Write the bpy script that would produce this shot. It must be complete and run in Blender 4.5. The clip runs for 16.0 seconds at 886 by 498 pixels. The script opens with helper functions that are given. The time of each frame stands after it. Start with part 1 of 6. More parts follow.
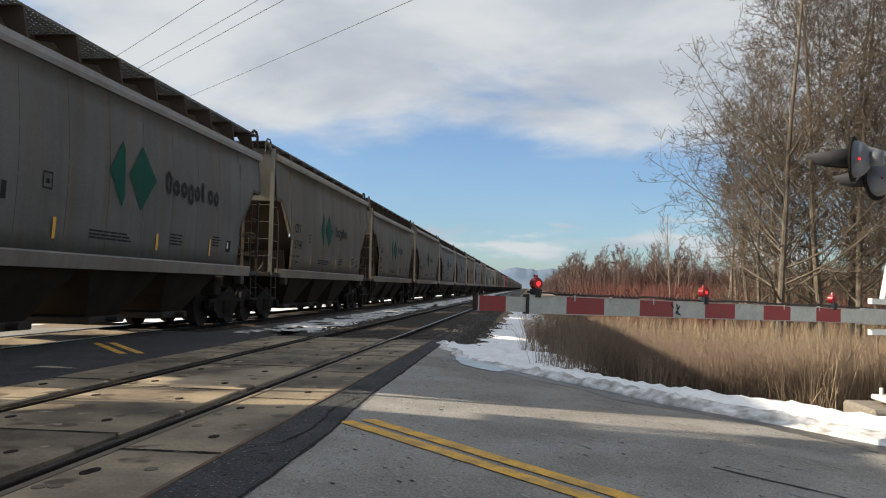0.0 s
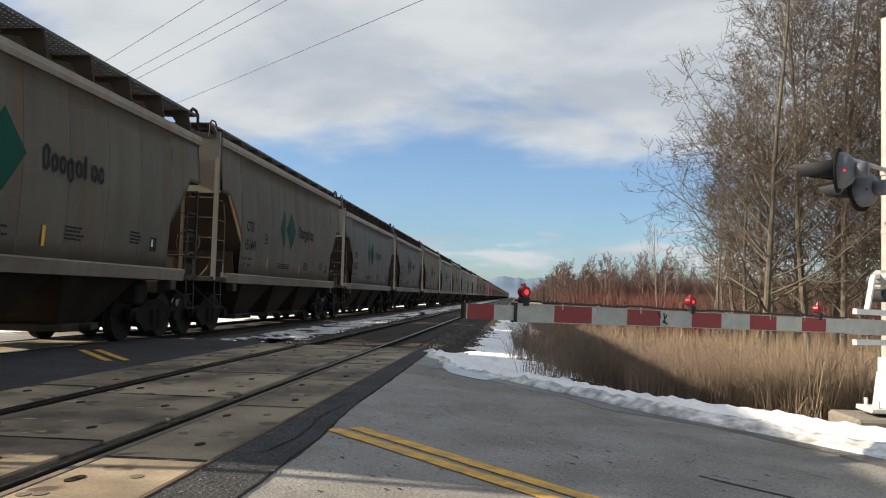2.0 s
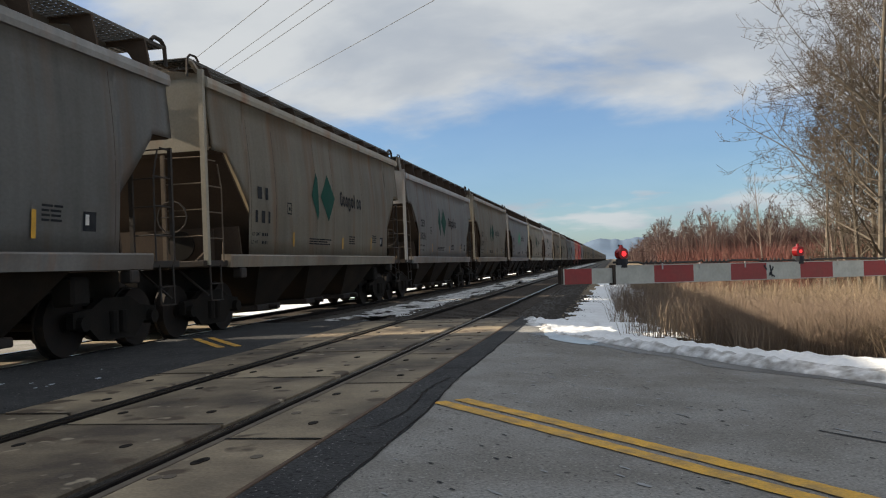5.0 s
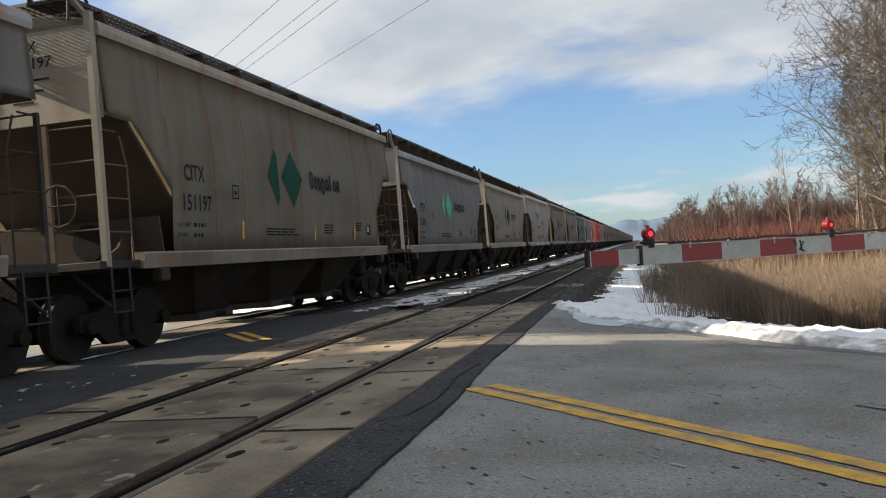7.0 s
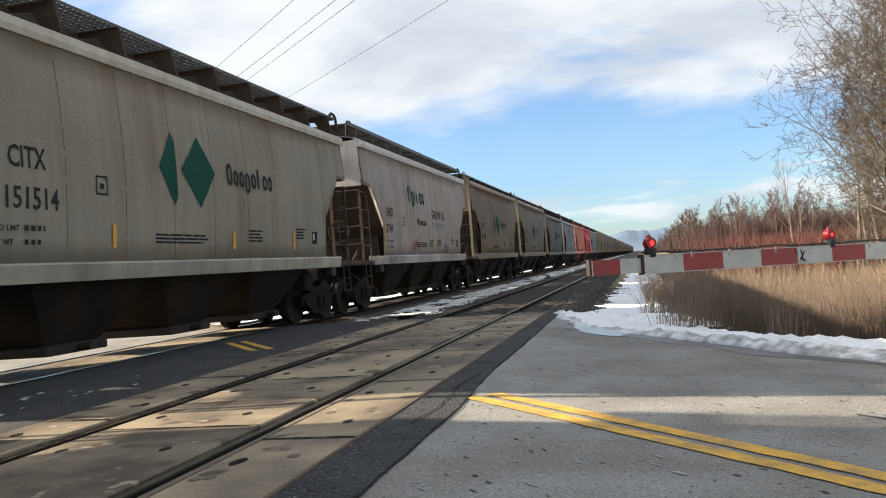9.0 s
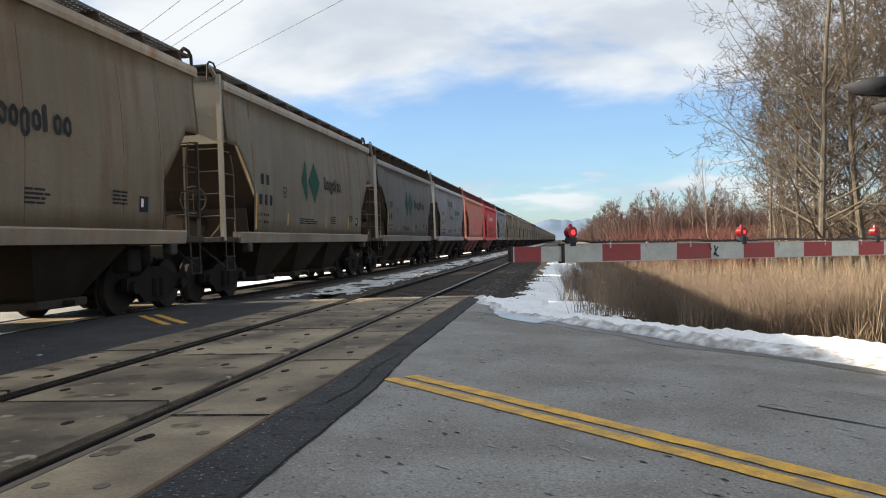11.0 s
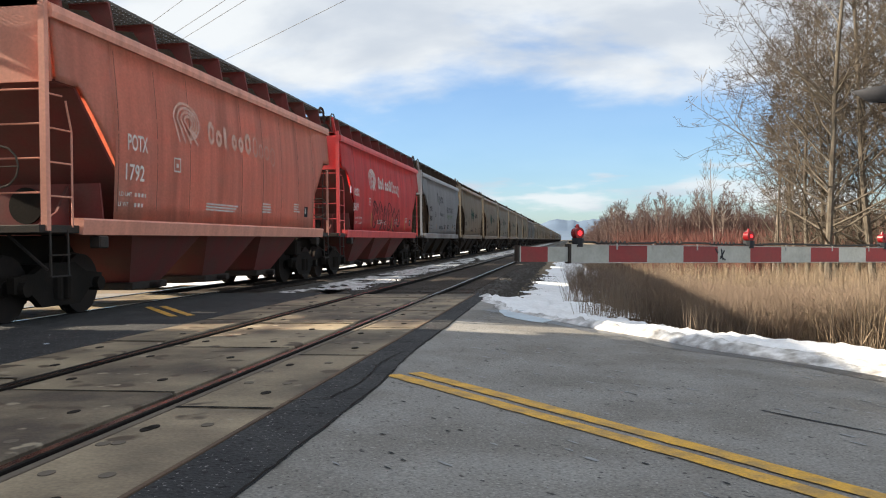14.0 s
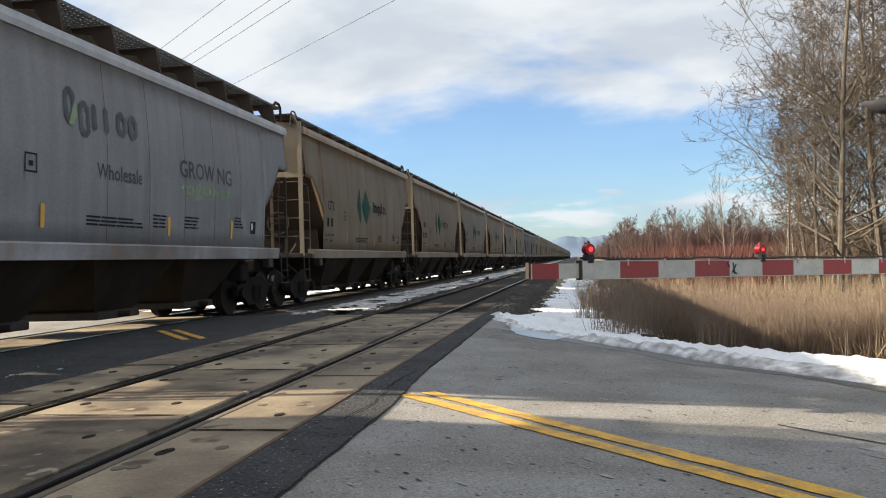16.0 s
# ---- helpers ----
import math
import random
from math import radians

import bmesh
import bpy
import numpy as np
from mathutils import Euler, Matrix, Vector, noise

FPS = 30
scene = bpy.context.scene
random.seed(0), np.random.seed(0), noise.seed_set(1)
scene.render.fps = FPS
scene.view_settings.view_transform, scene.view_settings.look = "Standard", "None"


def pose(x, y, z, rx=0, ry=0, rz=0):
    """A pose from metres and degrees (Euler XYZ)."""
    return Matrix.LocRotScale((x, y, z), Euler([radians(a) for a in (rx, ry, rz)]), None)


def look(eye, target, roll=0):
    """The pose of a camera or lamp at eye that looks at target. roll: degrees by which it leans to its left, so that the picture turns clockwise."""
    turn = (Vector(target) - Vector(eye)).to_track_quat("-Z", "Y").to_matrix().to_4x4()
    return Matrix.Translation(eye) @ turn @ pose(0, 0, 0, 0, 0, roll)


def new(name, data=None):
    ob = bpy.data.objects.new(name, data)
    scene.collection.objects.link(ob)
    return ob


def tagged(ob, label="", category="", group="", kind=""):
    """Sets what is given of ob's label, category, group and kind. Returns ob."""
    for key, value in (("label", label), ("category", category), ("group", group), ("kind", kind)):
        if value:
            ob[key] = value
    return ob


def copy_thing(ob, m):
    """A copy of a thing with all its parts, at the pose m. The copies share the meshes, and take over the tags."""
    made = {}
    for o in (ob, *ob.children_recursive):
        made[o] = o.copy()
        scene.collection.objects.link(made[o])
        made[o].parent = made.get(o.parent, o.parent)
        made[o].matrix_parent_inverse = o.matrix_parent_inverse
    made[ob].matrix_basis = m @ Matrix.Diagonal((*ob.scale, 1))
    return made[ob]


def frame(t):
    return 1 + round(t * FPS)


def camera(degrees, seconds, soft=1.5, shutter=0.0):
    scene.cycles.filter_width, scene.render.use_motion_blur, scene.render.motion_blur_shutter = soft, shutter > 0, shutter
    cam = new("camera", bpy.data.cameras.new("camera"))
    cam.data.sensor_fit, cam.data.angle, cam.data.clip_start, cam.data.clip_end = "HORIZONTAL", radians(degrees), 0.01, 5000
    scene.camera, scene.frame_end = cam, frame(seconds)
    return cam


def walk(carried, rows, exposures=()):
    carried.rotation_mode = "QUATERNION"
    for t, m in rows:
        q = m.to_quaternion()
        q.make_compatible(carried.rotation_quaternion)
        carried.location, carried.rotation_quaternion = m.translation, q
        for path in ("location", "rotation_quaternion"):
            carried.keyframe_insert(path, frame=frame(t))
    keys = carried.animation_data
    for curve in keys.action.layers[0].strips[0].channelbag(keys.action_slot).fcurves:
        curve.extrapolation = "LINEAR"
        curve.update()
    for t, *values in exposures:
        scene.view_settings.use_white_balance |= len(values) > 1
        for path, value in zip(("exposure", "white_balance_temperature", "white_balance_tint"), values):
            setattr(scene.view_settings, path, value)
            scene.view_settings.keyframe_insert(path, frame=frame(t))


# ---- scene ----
PATH = [
    (0, (3.417, -0.469, 1.06), (3.212, 1.518, 1.149), 1.3),
    (0.5, (3.411, -0.478, 1.056), (3.223, 1.512, 1.131), 1.9),
    (1, (3.397, -0.513, 1.054), (3.231, 1.478, 1.142), 2.5),
    (1.5, (3.405, -0.493, 1.063), (3.242, 1.498, 1.167), 1.9),
    (2, (3.411, -0.476, 1.056), (3.235, 1.513, 1.166), 1.6),
    (2.5, (3.409, -0.486, 1.058), (3.205, 1.5, 1.177), 1.4),
    (3, (3.407, -0.488, 1.061), (3.188, 1.498, 1.154), 1.4),
    (3.5, (3.403, -0.496, 1.059), (3.132, 1.484, 1.135), 1.6),
    (4, (3.402, -0.508, 1.057), (3.083, 1.466, 1.111), 1.6),
    (4.2, (3.408, -0.48, 1.067), (3.085, 1.493, 1.122), 0.5),
    (6.3, (3.422, -0.471, 1.049), (2.951, 1.473, 1.058), -4.8),
    (6.5, (3.426, -0.453, 1.049), (2.954, 1.49, 1.062), -4.6),
    (7, (3.42, -0.476, 1.06), (2.958, 1.47, 1.074), -4.5),
    (7.5, (3.413, -0.496, 1.049), (2.966, 1.453, 1.072), -4.4),
    (8, (3.416, -0.492, 1.05), (3.005, 1.465, 1.085), -4.4),
    (8.5, (3.413, -0.497, 1.053), (2.984, 1.456, 1.099), -4.0),
    (9, (3.415, -0.501, 1.049), (2.953, 1.444, 1.088), -4.4),
    (9.5, (3.425, -0.467, 1.049), (3.001, 1.488, 1.065), -4.1),
    (10, (3.416, -0.485, 1.048), (3.082, 1.487, 1.047), -2.9),
    (10.2, (3.419, -0.481, 1.044), (3.109, 1.494, 1.041), -2.4),
    (12.5, (3.424, -0.467, 1.044), (3.147, 1.514, 1.012), -1.7),
    (13, (3.413, -0.496, 1.046), (3.125, 1.483, 1.024), -1.2),
    (13.5, (3.415, -0.493, 1.05), (3.107, 1.483, 1.021), -0.8),
    (14, (3.417, -0.488, 1.046), (3.116, 1.489, 1.027), -0.7),
    (14.5, (3.414, -0.489, 1.06), (3.124, 1.49, 1.045), -1.5),
    (15, (3.413, -0.5, 1.05), (3.119, 1.479, 1.053), -1.2),
    (15.5, (3.407, -0.511, 1.046), (3.077, 1.462, 1.06), -1.1),
    (16, (3.409, -0.498, 1.045), (3.086, 1.476, 1.072), -1.7),
]
cam = camera(56.0, 16.0, soft=1.1)
walk(cam, [(t, look(e, g, r)) for t, e, g, r in PATH], [(0, -0.12), (2, -0.12), (4, -0.24), (6.5, -0.15), (7, -0.05), (7.5, -0.10), (8.5, 0.34), (9.5, 0.30), (10.2, 0.28), (12.5, 0.26), (15, 0.26), (16, 0.22)])

# ---- light ----
SUN_EL = radians(27.5)
TO_SUN = Vector((-1.0, -0.10, math.tan(SUN_EL))).normalized()
sun_data = bpy.data.lights.new("sun", "SUN")
sun_data.energy, sun_data.angle, sun_data.color = 10.0, radians(0.7), (1.0, 0.87, 0.68)
sun = new("sun", sun_data)
sun.matrix_world = look((0, 0, 60), Vector((0, 0, 60)) - TO_SUN)

world = bpy.data.worlds.new("sky")
scene.world = world
world.use_nodes = True


def sky_nodes():
    nt = world.node_tree
    nt.nodes.clear()
    N, K = nt.nodes.new, nt.links.new
    out, bg = N("ShaderNodeOutputWorld"), N("ShaderNodeBackground")
    sky = N("ShaderNodeTexSky")
    sky.sky_type, sky.sun_disc = "NISHITA", False
    sky.sun_elevation, sky.sun_rotation = SUN_EL, math.atan2(TO_SUN.x, TO_SUN.y)
    sky.air_density, sky.dust_density, sky.ozone_density = 1.0, 0.6, 1.6
    co, sep = N("ShaderNodeTexCoord"), N("ShaderNodeSeparateXYZ")
    K(co.outputs["Generated"], sep.inputs[0])

    def calc(op, a, b, clamp=False):
        m = N("ShaderNodeMath")
        m.operation, m.use_clamp = op, clamp
        for i, v in enumerate((a, b)):
            if isinstance(v, (int, float)):
                m.inputs[i].default_value = v
            else:
                K(v, m.inputs[i])
        return m.outputs[0]

    up = calc("ADD", calc("MAXIMUM", sep.outputs["Z"], 0.0), 0.30)
    px, py = calc("DIVIDE", sep.outputs["X"], up), calc("DIVIDE", sep.outputs["Y"], up)
    flat = N("ShaderNodeCombineXYZ")
    K(px, flat.inputs[0]), K(py, flat.inputs[1])
    flat.inputs[2].default_value = 3.7

    def fbm(scale, detail, rough, distortion, offset):
        mp, n = N("ShaderNodeMapping"), N("ShaderNodeTexNoise")
        mp.inputs["Location"].default_value = offset
        mp.inputs["Rotation"].default_value = (0, 0, radians(20))
        mp.inputs["Scale"].default_value = (0.75, 1.0, 1.0)
        K(flat.outputs[0], mp.inputs["Vector"]), K(mp.outputs[0], n.inputs["Vector"])
        n.inputs["Scale"].default_value, n.inputs["Detail"].default_value = scale, detail
        n.inputs["Roughness"].default_value, n.inputs["Distortion"].default_value = rough, distortion
        return n.outputs["Fac"]

    def ramp(v, lo, hi, c0=(0, 0, 0, 1), c1=(1, 1, 1, 1)):
        r = N("ShaderNodeValToRGB")
        r.color_ramp.elements[0].position, r.color_ramp.elements[1].position = lo, hi
        r.color_ramp.elements[0].color, r.color_ramp.elements[1].color = c0, c1
        r.color_ramp.interpolation = "EASE"
        K(v, r.inputs[0])
        return r.outputs[0]

    big, fine, shade = fbm(1.25, 7, 0.5, 0.25, CLOUD_AT), fbm(4.2, 6, 0.55, 0.2, (4.0, 9.0, 0)), fbm(2.8, 6, 0.5, 0.2, (7.3, 1.2, 0))
    # more cover overhead than near the horizon
    mix = calc("ADD", calc("MULTIPLY", big, 0.74), calc("MULTIPLY", fine, 0.26))
    lift = calc("MINIMUM", calc("MULTIPLY", calc("SUBTRACT", sep.outputs["Z"], 0.165), 1.0), 0.040)
    high = ramp(calc("ADD", mix, lift), 0.43, 0.56, (0.10, 0.10, 0.10, 1))
    # a low row of small heaps of cloud just over the horizon
    row = N("ShaderNodeCombineXYZ")
    K(calc("MULTIPLY", calc("ARCTAN2", sep.outputs["X"], sep.outputs["Y"]), 9.0), row.inputs[0])
    K(calc("MULTIPLY", sep.outputs["Z"], 42.0), row.inputs[1])
    heap = N("ShaderNodeTexNoise")
    K(row.outputs[0], heap.inputs["Vector"])
    heap.inputs["Scale"].default_value, heap.inputs["Detail"].default_value, heap.inputs["Roughness"].default_value = 0.9, 7, 0.5
    belt = calc("SUBTRACT", 1.0, calc("MULTIPLY", calc("ABSOLUTE", calc("SUBTRACT", sep.outputs["Z"], 0.050), 0.0), 26.0))
    low = ramp(calc("ADD", heap.outputs["Fac"], calc("MULTIPLY", calc("MAXIMUM", belt, -0.5), 0.26)), 0.60, 0.78)
    cover = calc("MAXIMUM", high, calc("MULTIPLY", low, 0.85))
    grey = ramp(shade, 0.34, 0.60, (0.74, 0.77, 0.82, 1), (1.06, 1.045, 1.02, 1))
    cloud = N("ShaderNodeMix")
    cloud.data_type, cloud.blend_type = "RGBA", "MULTIPLY"
    cloud.inputs["Factor"].default_value = 1.0
    K(grey, cloud.inputs["A"])
    cloud.inputs["B"].default_value = CLOUD_LIGHT
    pale = N("ShaderNodeMix")
    pale.data_type, pale.blend_type = "RGBA", "MULTIPLY"
    pale.inputs["Factor"].default_value = 1.0
    K(sky.outputs[0], pale.inputs["A"])
    pale.inputs["B"].default_value = SKY_TINT
    both = N("ShaderNodeMix")
    both.data_type = "RGBA"
    K(cover, both.inputs["Factor"]), K(pale.outputs["Result"], both.inputs["A"]), K(cloud.outputs["Result"], both.inputs["B"])
    K(both.outputs["Result"], bg.inputs["Color"])
    bg.inputs["Strength"].default_value = 0.12
    K(bg.outputs[0], out.inputs["Surface"])


CLOUD_AT = (2.2, 5.1, 0)
CLOUD_LIGHT = (5.95, 6.3, 6.65, 1)
SKY_TINT = (0.80, 1.04, 1.34, 1)
sky_nodes()


# ---- materials ----
def material(name, colour, rough=0.7, metal=0.0, second=None, scale=4.0, bump=0.15, fine=40.0, stretch=(1, 1, 1), amount=0.5, per_object=0.0, specular=0.4, contrast=0.18, specks=None):
    """A surface with variation at two scales: patches of a second colour, and grain with relief."""
    m = bpy.data.materials.new(name)
    m.use_nodes = True
    nt = m.node_tree
    N, K = nt.nodes.new, nt.links.new
    b = nt.nodes["Principled BSDF"]
    b.inputs["Roughness"].default_value, b.inputs["Metallic"].default_value = rough, metal
    b.inputs["Specular IOR Level"].default_value = specular
    co, mp = N("ShaderNodeTexCoord"), N("ShaderNodeMapping")
    mp.inputs["Scale"].default_value = stretch
    info = N("ShaderNodeObjectInfo")
    K(co.outputs["Object"], mp.inputs["Vector"])
    shift = N("ShaderNodeVectorMath")
    shift.operation = "MULTIPLY_ADD"
    K(info.outputs["Random"], shift.inputs[0])
    shift.inputs[1].default_value = (37, 53, 19)
    K(mp.outputs[0], shift.inputs[2])
    big, small = N("ShaderNodeTexNoise"), N("ShaderNodeTexNoise")
    for n, s, d in ((big, scale, 6), (small, fine, 3)):
        n.inputs["Scale"].default_value, n.inputs["Detail"].default_value = s, d
        K(shift.outputs[0], n.inputs["Vector"])
    r = N("ShaderNodeValToRGB")
    r.color_ramp.elements[0].position, r.color_ramp.elements[1].position = 0.38, 0.66
    K(big.outputs["Fac"], r.inputs[0])
    second = second or tuple(c * 0.7 for c in colour)
    mix = N("ShaderNodeMix")
    mix.data_type = "RGBA"
    mix.inputs["A"].default_value, mix.inputs["B"].default_value = (*colour, 1), (*second, 1)
    f = N("ShaderNodeMath")
    f.operation = "MULTIPLY"
    K(r.outputs[0], f.inputs[0])
    f.inputs[1].default_value = amount
    K(f.outputs[0], mix.inputs["Factor"])
    hsv = N("ShaderNodeHueSaturation")
    g = N("ShaderNodeMapRange")
    g.inputs["To Min"].default_value, g.inputs["To Max"].default_value = 1 - contrast, 1 + contrast
    K(small.outputs["Fac"], g.inputs["Value"])
    last = g.outputs[0]
    if per_object:
        o = N("ShaderNodeMapRange")
        o.inputs["To Min"].default_value, o.inputs["To Max"].default_value = 1 - per_object, 1 + per_object
        K(info.outputs["Random"], o.inputs["Value"])
        mul = N("ShaderNodeMath")
        mul.operation = "MULTIPLY"
        K(last, mul.inputs[0]), K(o.outputs[0], mul.inputs[1])
        last = mul.outputs[0]
    K(last, hsv.inputs["Value"]), K(mix.outputs["Result"], hsv.inputs["Color"])
    last = hsv.outputs[0]
    for shade, size, lo in specks or ():
        # chips of stone, or oily spots, scattered in the surface
        n, cut, chip = N("ShaderNodeTexNoise"), N("ShaderNodeValToRGB"), N("ShaderNodeMix")
        n.inputs["Scale"].default_value, n.inputs["Detail"].default_value = size, 1.5
        K(shift.outputs[0], n.inputs["Vector"]), K(n.outputs["Fac"], cut.inputs[0])
        cut.color_ramp.elements[0].position, cut.color_ramp.elements[1].position = lo, lo + 0.05
        chip.data_type = "RGBA"
        chip.inputs["B"].default_value = (*shade, 1)
        K(cut.outputs[0], chip.inputs["Factor"]), K(last, chip.inputs["A"])
        last = chip.outputs["Result"]
    K(last, b.inputs["Base Color"])
    if bump:
        bp = N("ShaderNodeBump")
        bp.inputs["Strength"].default_value, bp.inputs["Distance"].default_value = bump, 0.02
        K(small.outputs["Fac"], bp.inputs["Height"]), K(bp.outputs[0], b.inputs["Normal"])
    return m


def paint(name, colour, grime, rust, rust_amount=0.6, rough=0.55):
    """Weathered wagon paint: soft grime patches, and rust that has run down in narrow streaks from the seams."""
    m = material(name, colour, rough, 0.0, grime, 0.7, 0.05, 25.0, (1, 0.6, 1), 0.75)
    nt = m.node_tree
    N, K = nt.nodes.new, nt.links.new
    b = nt.nodes["Principled BSDF"]
    hsv = b.inputs["Base Color"].links[0].from_node
    shift = [n for n in nt.nodes if n.type == "VECT_MATH"][0]
    mp, n1 = N("ShaderNodeMapping"), N("ShaderNodeTexNoise")
    mp.inputs["Scale"].default_value = (1.0, 2.3, 0.16)
    K(shift.outputs[0], mp.inputs["Vector"]), K(mp.outputs[0], n1.inputs["Vector"])
    n1.inputs["Scale"].default_value, n1.inputs["Detail"].default_value, n1.inputs["Roughness"].default_value = 1.4, 7, 0.6
    r = N("ShaderNodeValToRGB")
    r.color_ramp.elements[0].position, r.color_ramp.elements[1].position = 0.53, 0.72
    K(n1.outputs["Fac"], r.inputs[0])
    f = N("ShaderNodeMath")
    f.operation = "MULTIPLY"
    f.inputs[1].default_value = rust_amount
    K(r.outputs[0], f.inputs[0])
    mix = N("ShaderNodeMix")
    mix.data_type = "RGBA"
    K(f.outputs[0], mix.inputs["Factor"]), K(hsv.outputs[0], mix.inputs["A"])
    mix.inputs["B"].default_value = (*rust, 1)
    # rust washed down from the roof seams, strong at some of the plate joints and absent at others
    tc, sp = N("ShaderNodeTexCoord"), N("ShaderNodeSeparateXYZ")
    K(tc.outputs["Object"], sp.inputs[0])

    def calc(op, a, b=0.0):
        q = N("ShaderNodeMath")
        q.operation = op
        for i, v in enumerate((a, b)):
            if isinstance(v, (int, float)):
                q.inputs[i].default_value = v
            else:
                K(v, q.inputs[i])
        return q.outputs[0]

    def span(v, a, b, c=0.0, d=1.0):
        q = N("ShaderNodeMapRange")
        for k, w in (("From Min", a), ("From Max", b), ("To Min", c), ("To Max", d)):
            q.inputs[k].default_value = w
        K(v, q.inputs["Value"])
        return q.outputs[0]

    wob = N("ShaderNodeTexNoise")
    wm = N("ShaderNodeMapping")
    wm.inputs["Scale"].default_value = (0.0, 3.0, 0.9)
    K(shift.outputs[0], wm.inputs["Vector"]), K(wm.outputs[0], wob.inputs["Vector"])
    wob.inputs["Scale"].default_value, wob.inputs["Detail"].default_value = 1.0, 4
    u = calc("DIVIDE", calc("ADD", calc("ADD", sp.outputs["Y"], 61.0), calc("MULTIPLY", wob.outputs["Fac"], 0.22)), 1.22)
    near_seam = span(calc("ABSOLUTE", calc("SUBTRACT", calc("FRACT", u), 0.5)), 0.36, 0.48)
    pick = N("ShaderNodeTexNoise")
    pm = N("ShaderNodeMapping")
    pm.inputs["Scale"].default_value = (0.0, 0.62, 0.0)
    K(shift.outputs[0], pm.inputs["Vector"]), K(pm.outputs[0], pick.inputs["Vector"])
    pick.inputs["Scale"].default_value, pick.inputs["Detail"].default_value = 1.0, 1
    runs = calc("MULTIPLY", calc("MULTIPLY", near_seam, span(pick.outputs["Fac"], 0.46, 0.62)), span(calc("ADD", sp.outputs["Z"], calc("MULTIPLY", wob.outputs["Fac"], 1.6)), 2.3, 4.9, 0.05, 1.0))
    streak = N("ShaderNodeMix")
    streak.data_type = "RGBA"
    K(calc("MULTIPLY", runs, min(1.0, rust_amount * 1.25)), streak.inputs["Factor"]), K(mix.outputs["Result"], streak.inputs["A"])
    streak.inputs["B"].default_value = (*[c * 1.15 for c in rust], 1)
    mix = streak
    # road dirt thrown up over the whole side in long faint runs
    mp2, n2 = N("ShaderNodeMapping"), N("ShaderNodeTexNoise")
    mp2.inputs["Scale"].default_value = (1.0, 7.0, 0.35)
    K(shift.outputs[0], mp2.inputs["Vector"]), K(mp2.outputs[0], n2.inputs["Vector"])
    n2.inputs["Scale"].default_value, n2.inputs["Detail"].default_value = 1.0, 6
    r2 = N("ShaderNodeMapRange")
    r2.inputs["From Min"].default_value, r2.inputs["From Max"].default_value = 0.35, 0.7
    r2.inputs["To Min"].default_value, r2.inputs["To Max"].default_value = 1.05, 0.86
    K(n2.outputs["Fac"], r2.inputs["Value"])
    h2 = N("ShaderNodeHueSaturation")
    K(r2.outputs[0], h2.inputs["Value"]), K(mix.outputs["Result"], h2.inputs["Color"])
    K(h2.outputs[0], b.inputs["Base Color"])
    return m


def glowing(name, colour, strength):
    m = material(name, colour, 0.3, 0.0, None, 8, 0)
    b = m.node_tree.nodes["Principled BSDF"]
    b.inputs["Emission Color"].default_value, b.inputs["Emission Strength"].default_value = (*colour, 1), strength
    return m


RUST = (0.25, 0.125, 0.06)
# base coat, grime, rust, how much rust
COATS = {
    "dusty": ((0.245, 0.220, 0.178), (0.19, 0.165, 0.125), RUST, 0.6),
    "dull": ((0.265, 0.26, 0.25), (0.21, 0.20, 0.185), RUST, 0.45),
    "lighter": ((0.48, 0.445, 0.365), (0.39, 0.355, 0.28), RUST, 0.35),
    "blush": ((0.58, 0.54, 0.50), (0.48, 0.44, 0.40), RUST, 0.3),
    "cream": ((0.33, 0.295, 0.235), (0.26, 0.225, 0.17), RUST, 0.6),
    "tan": ((0.345, 0.285, 0.205), (0.265, 0.21, 0.14), RUST, 0.75),
    "grey": ((0.235, 0.23, 0.22), (0.175, 0.17, 0.16), RUST, 0.35),
    "pale": ((0.35, 0.345, 0.34), (0.28, 0.27, 0.255), RUST, 0.4),
    "blue_grey": ((0.40, 0.41, 0.43), (0.33, 0.335, 0.35), RUST, 0.12),
    "orange": ((0.76, 0.33, 0.235), (0.66, 0.31, 0.23), (0.33, 0.13, 0.09), 0.4),
    "red": ((0.74, 0.085, 0.085), (0.64, 0.095, 0.09), (0.32, 0.06, 0.055), 0.35),
}
PAINTS = {k: paint("paint_" + k, *v) for k, v in COATS.items()}
COAT_SHARE = {"lighter": 0.85, "blush": 0.85, "red": 0.95, "orange": 0.95, "blue_grey": 0.85}
# the same colours for the sills, browned with road grime and painted-in shade
SILLS = {k: paint("sill_" + k, tuple(c * COAT_SHARE.get(k, 0.66) + g * (1 - COAT_SHARE.get(k, 0.66)) for c, g in zip(v[0], (0.10, 0.075, 0.052))), (0.095, 0.07, 0.05) if k not in ("red", "orange") else v[1], RUST, 0.6 if k not in ("red", "orange") else 0.1) for k, v in COATS.items()}
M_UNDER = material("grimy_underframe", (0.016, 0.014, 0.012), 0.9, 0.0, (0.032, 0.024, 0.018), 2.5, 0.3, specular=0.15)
# wheel grime, darkened further by shade put into the colour
M_SHADED_SLOPE = material("shaded_grimy_sheet", (0.055, 0.038, 0.027), 0.85, 0.0, (0.085, 0.06, 0.042), 1.2, 0.1, 25, specular=0.2)
# near black: the shade below the car body is part of this colour
M_SHADED_HOPPER = material("shaded_grimy_hopper", (0.020, 0.015, 0.011), 0.9, 0.0, (0.045, 0.030, 0.019), 1.5, 0.2, 25, specular=0.15)
M_IRON = material("dark_iron", (0.03, 0.026, 0.023), 0.75, 0.1, (0.06, 0.036, 0.024), 5, 0.2)
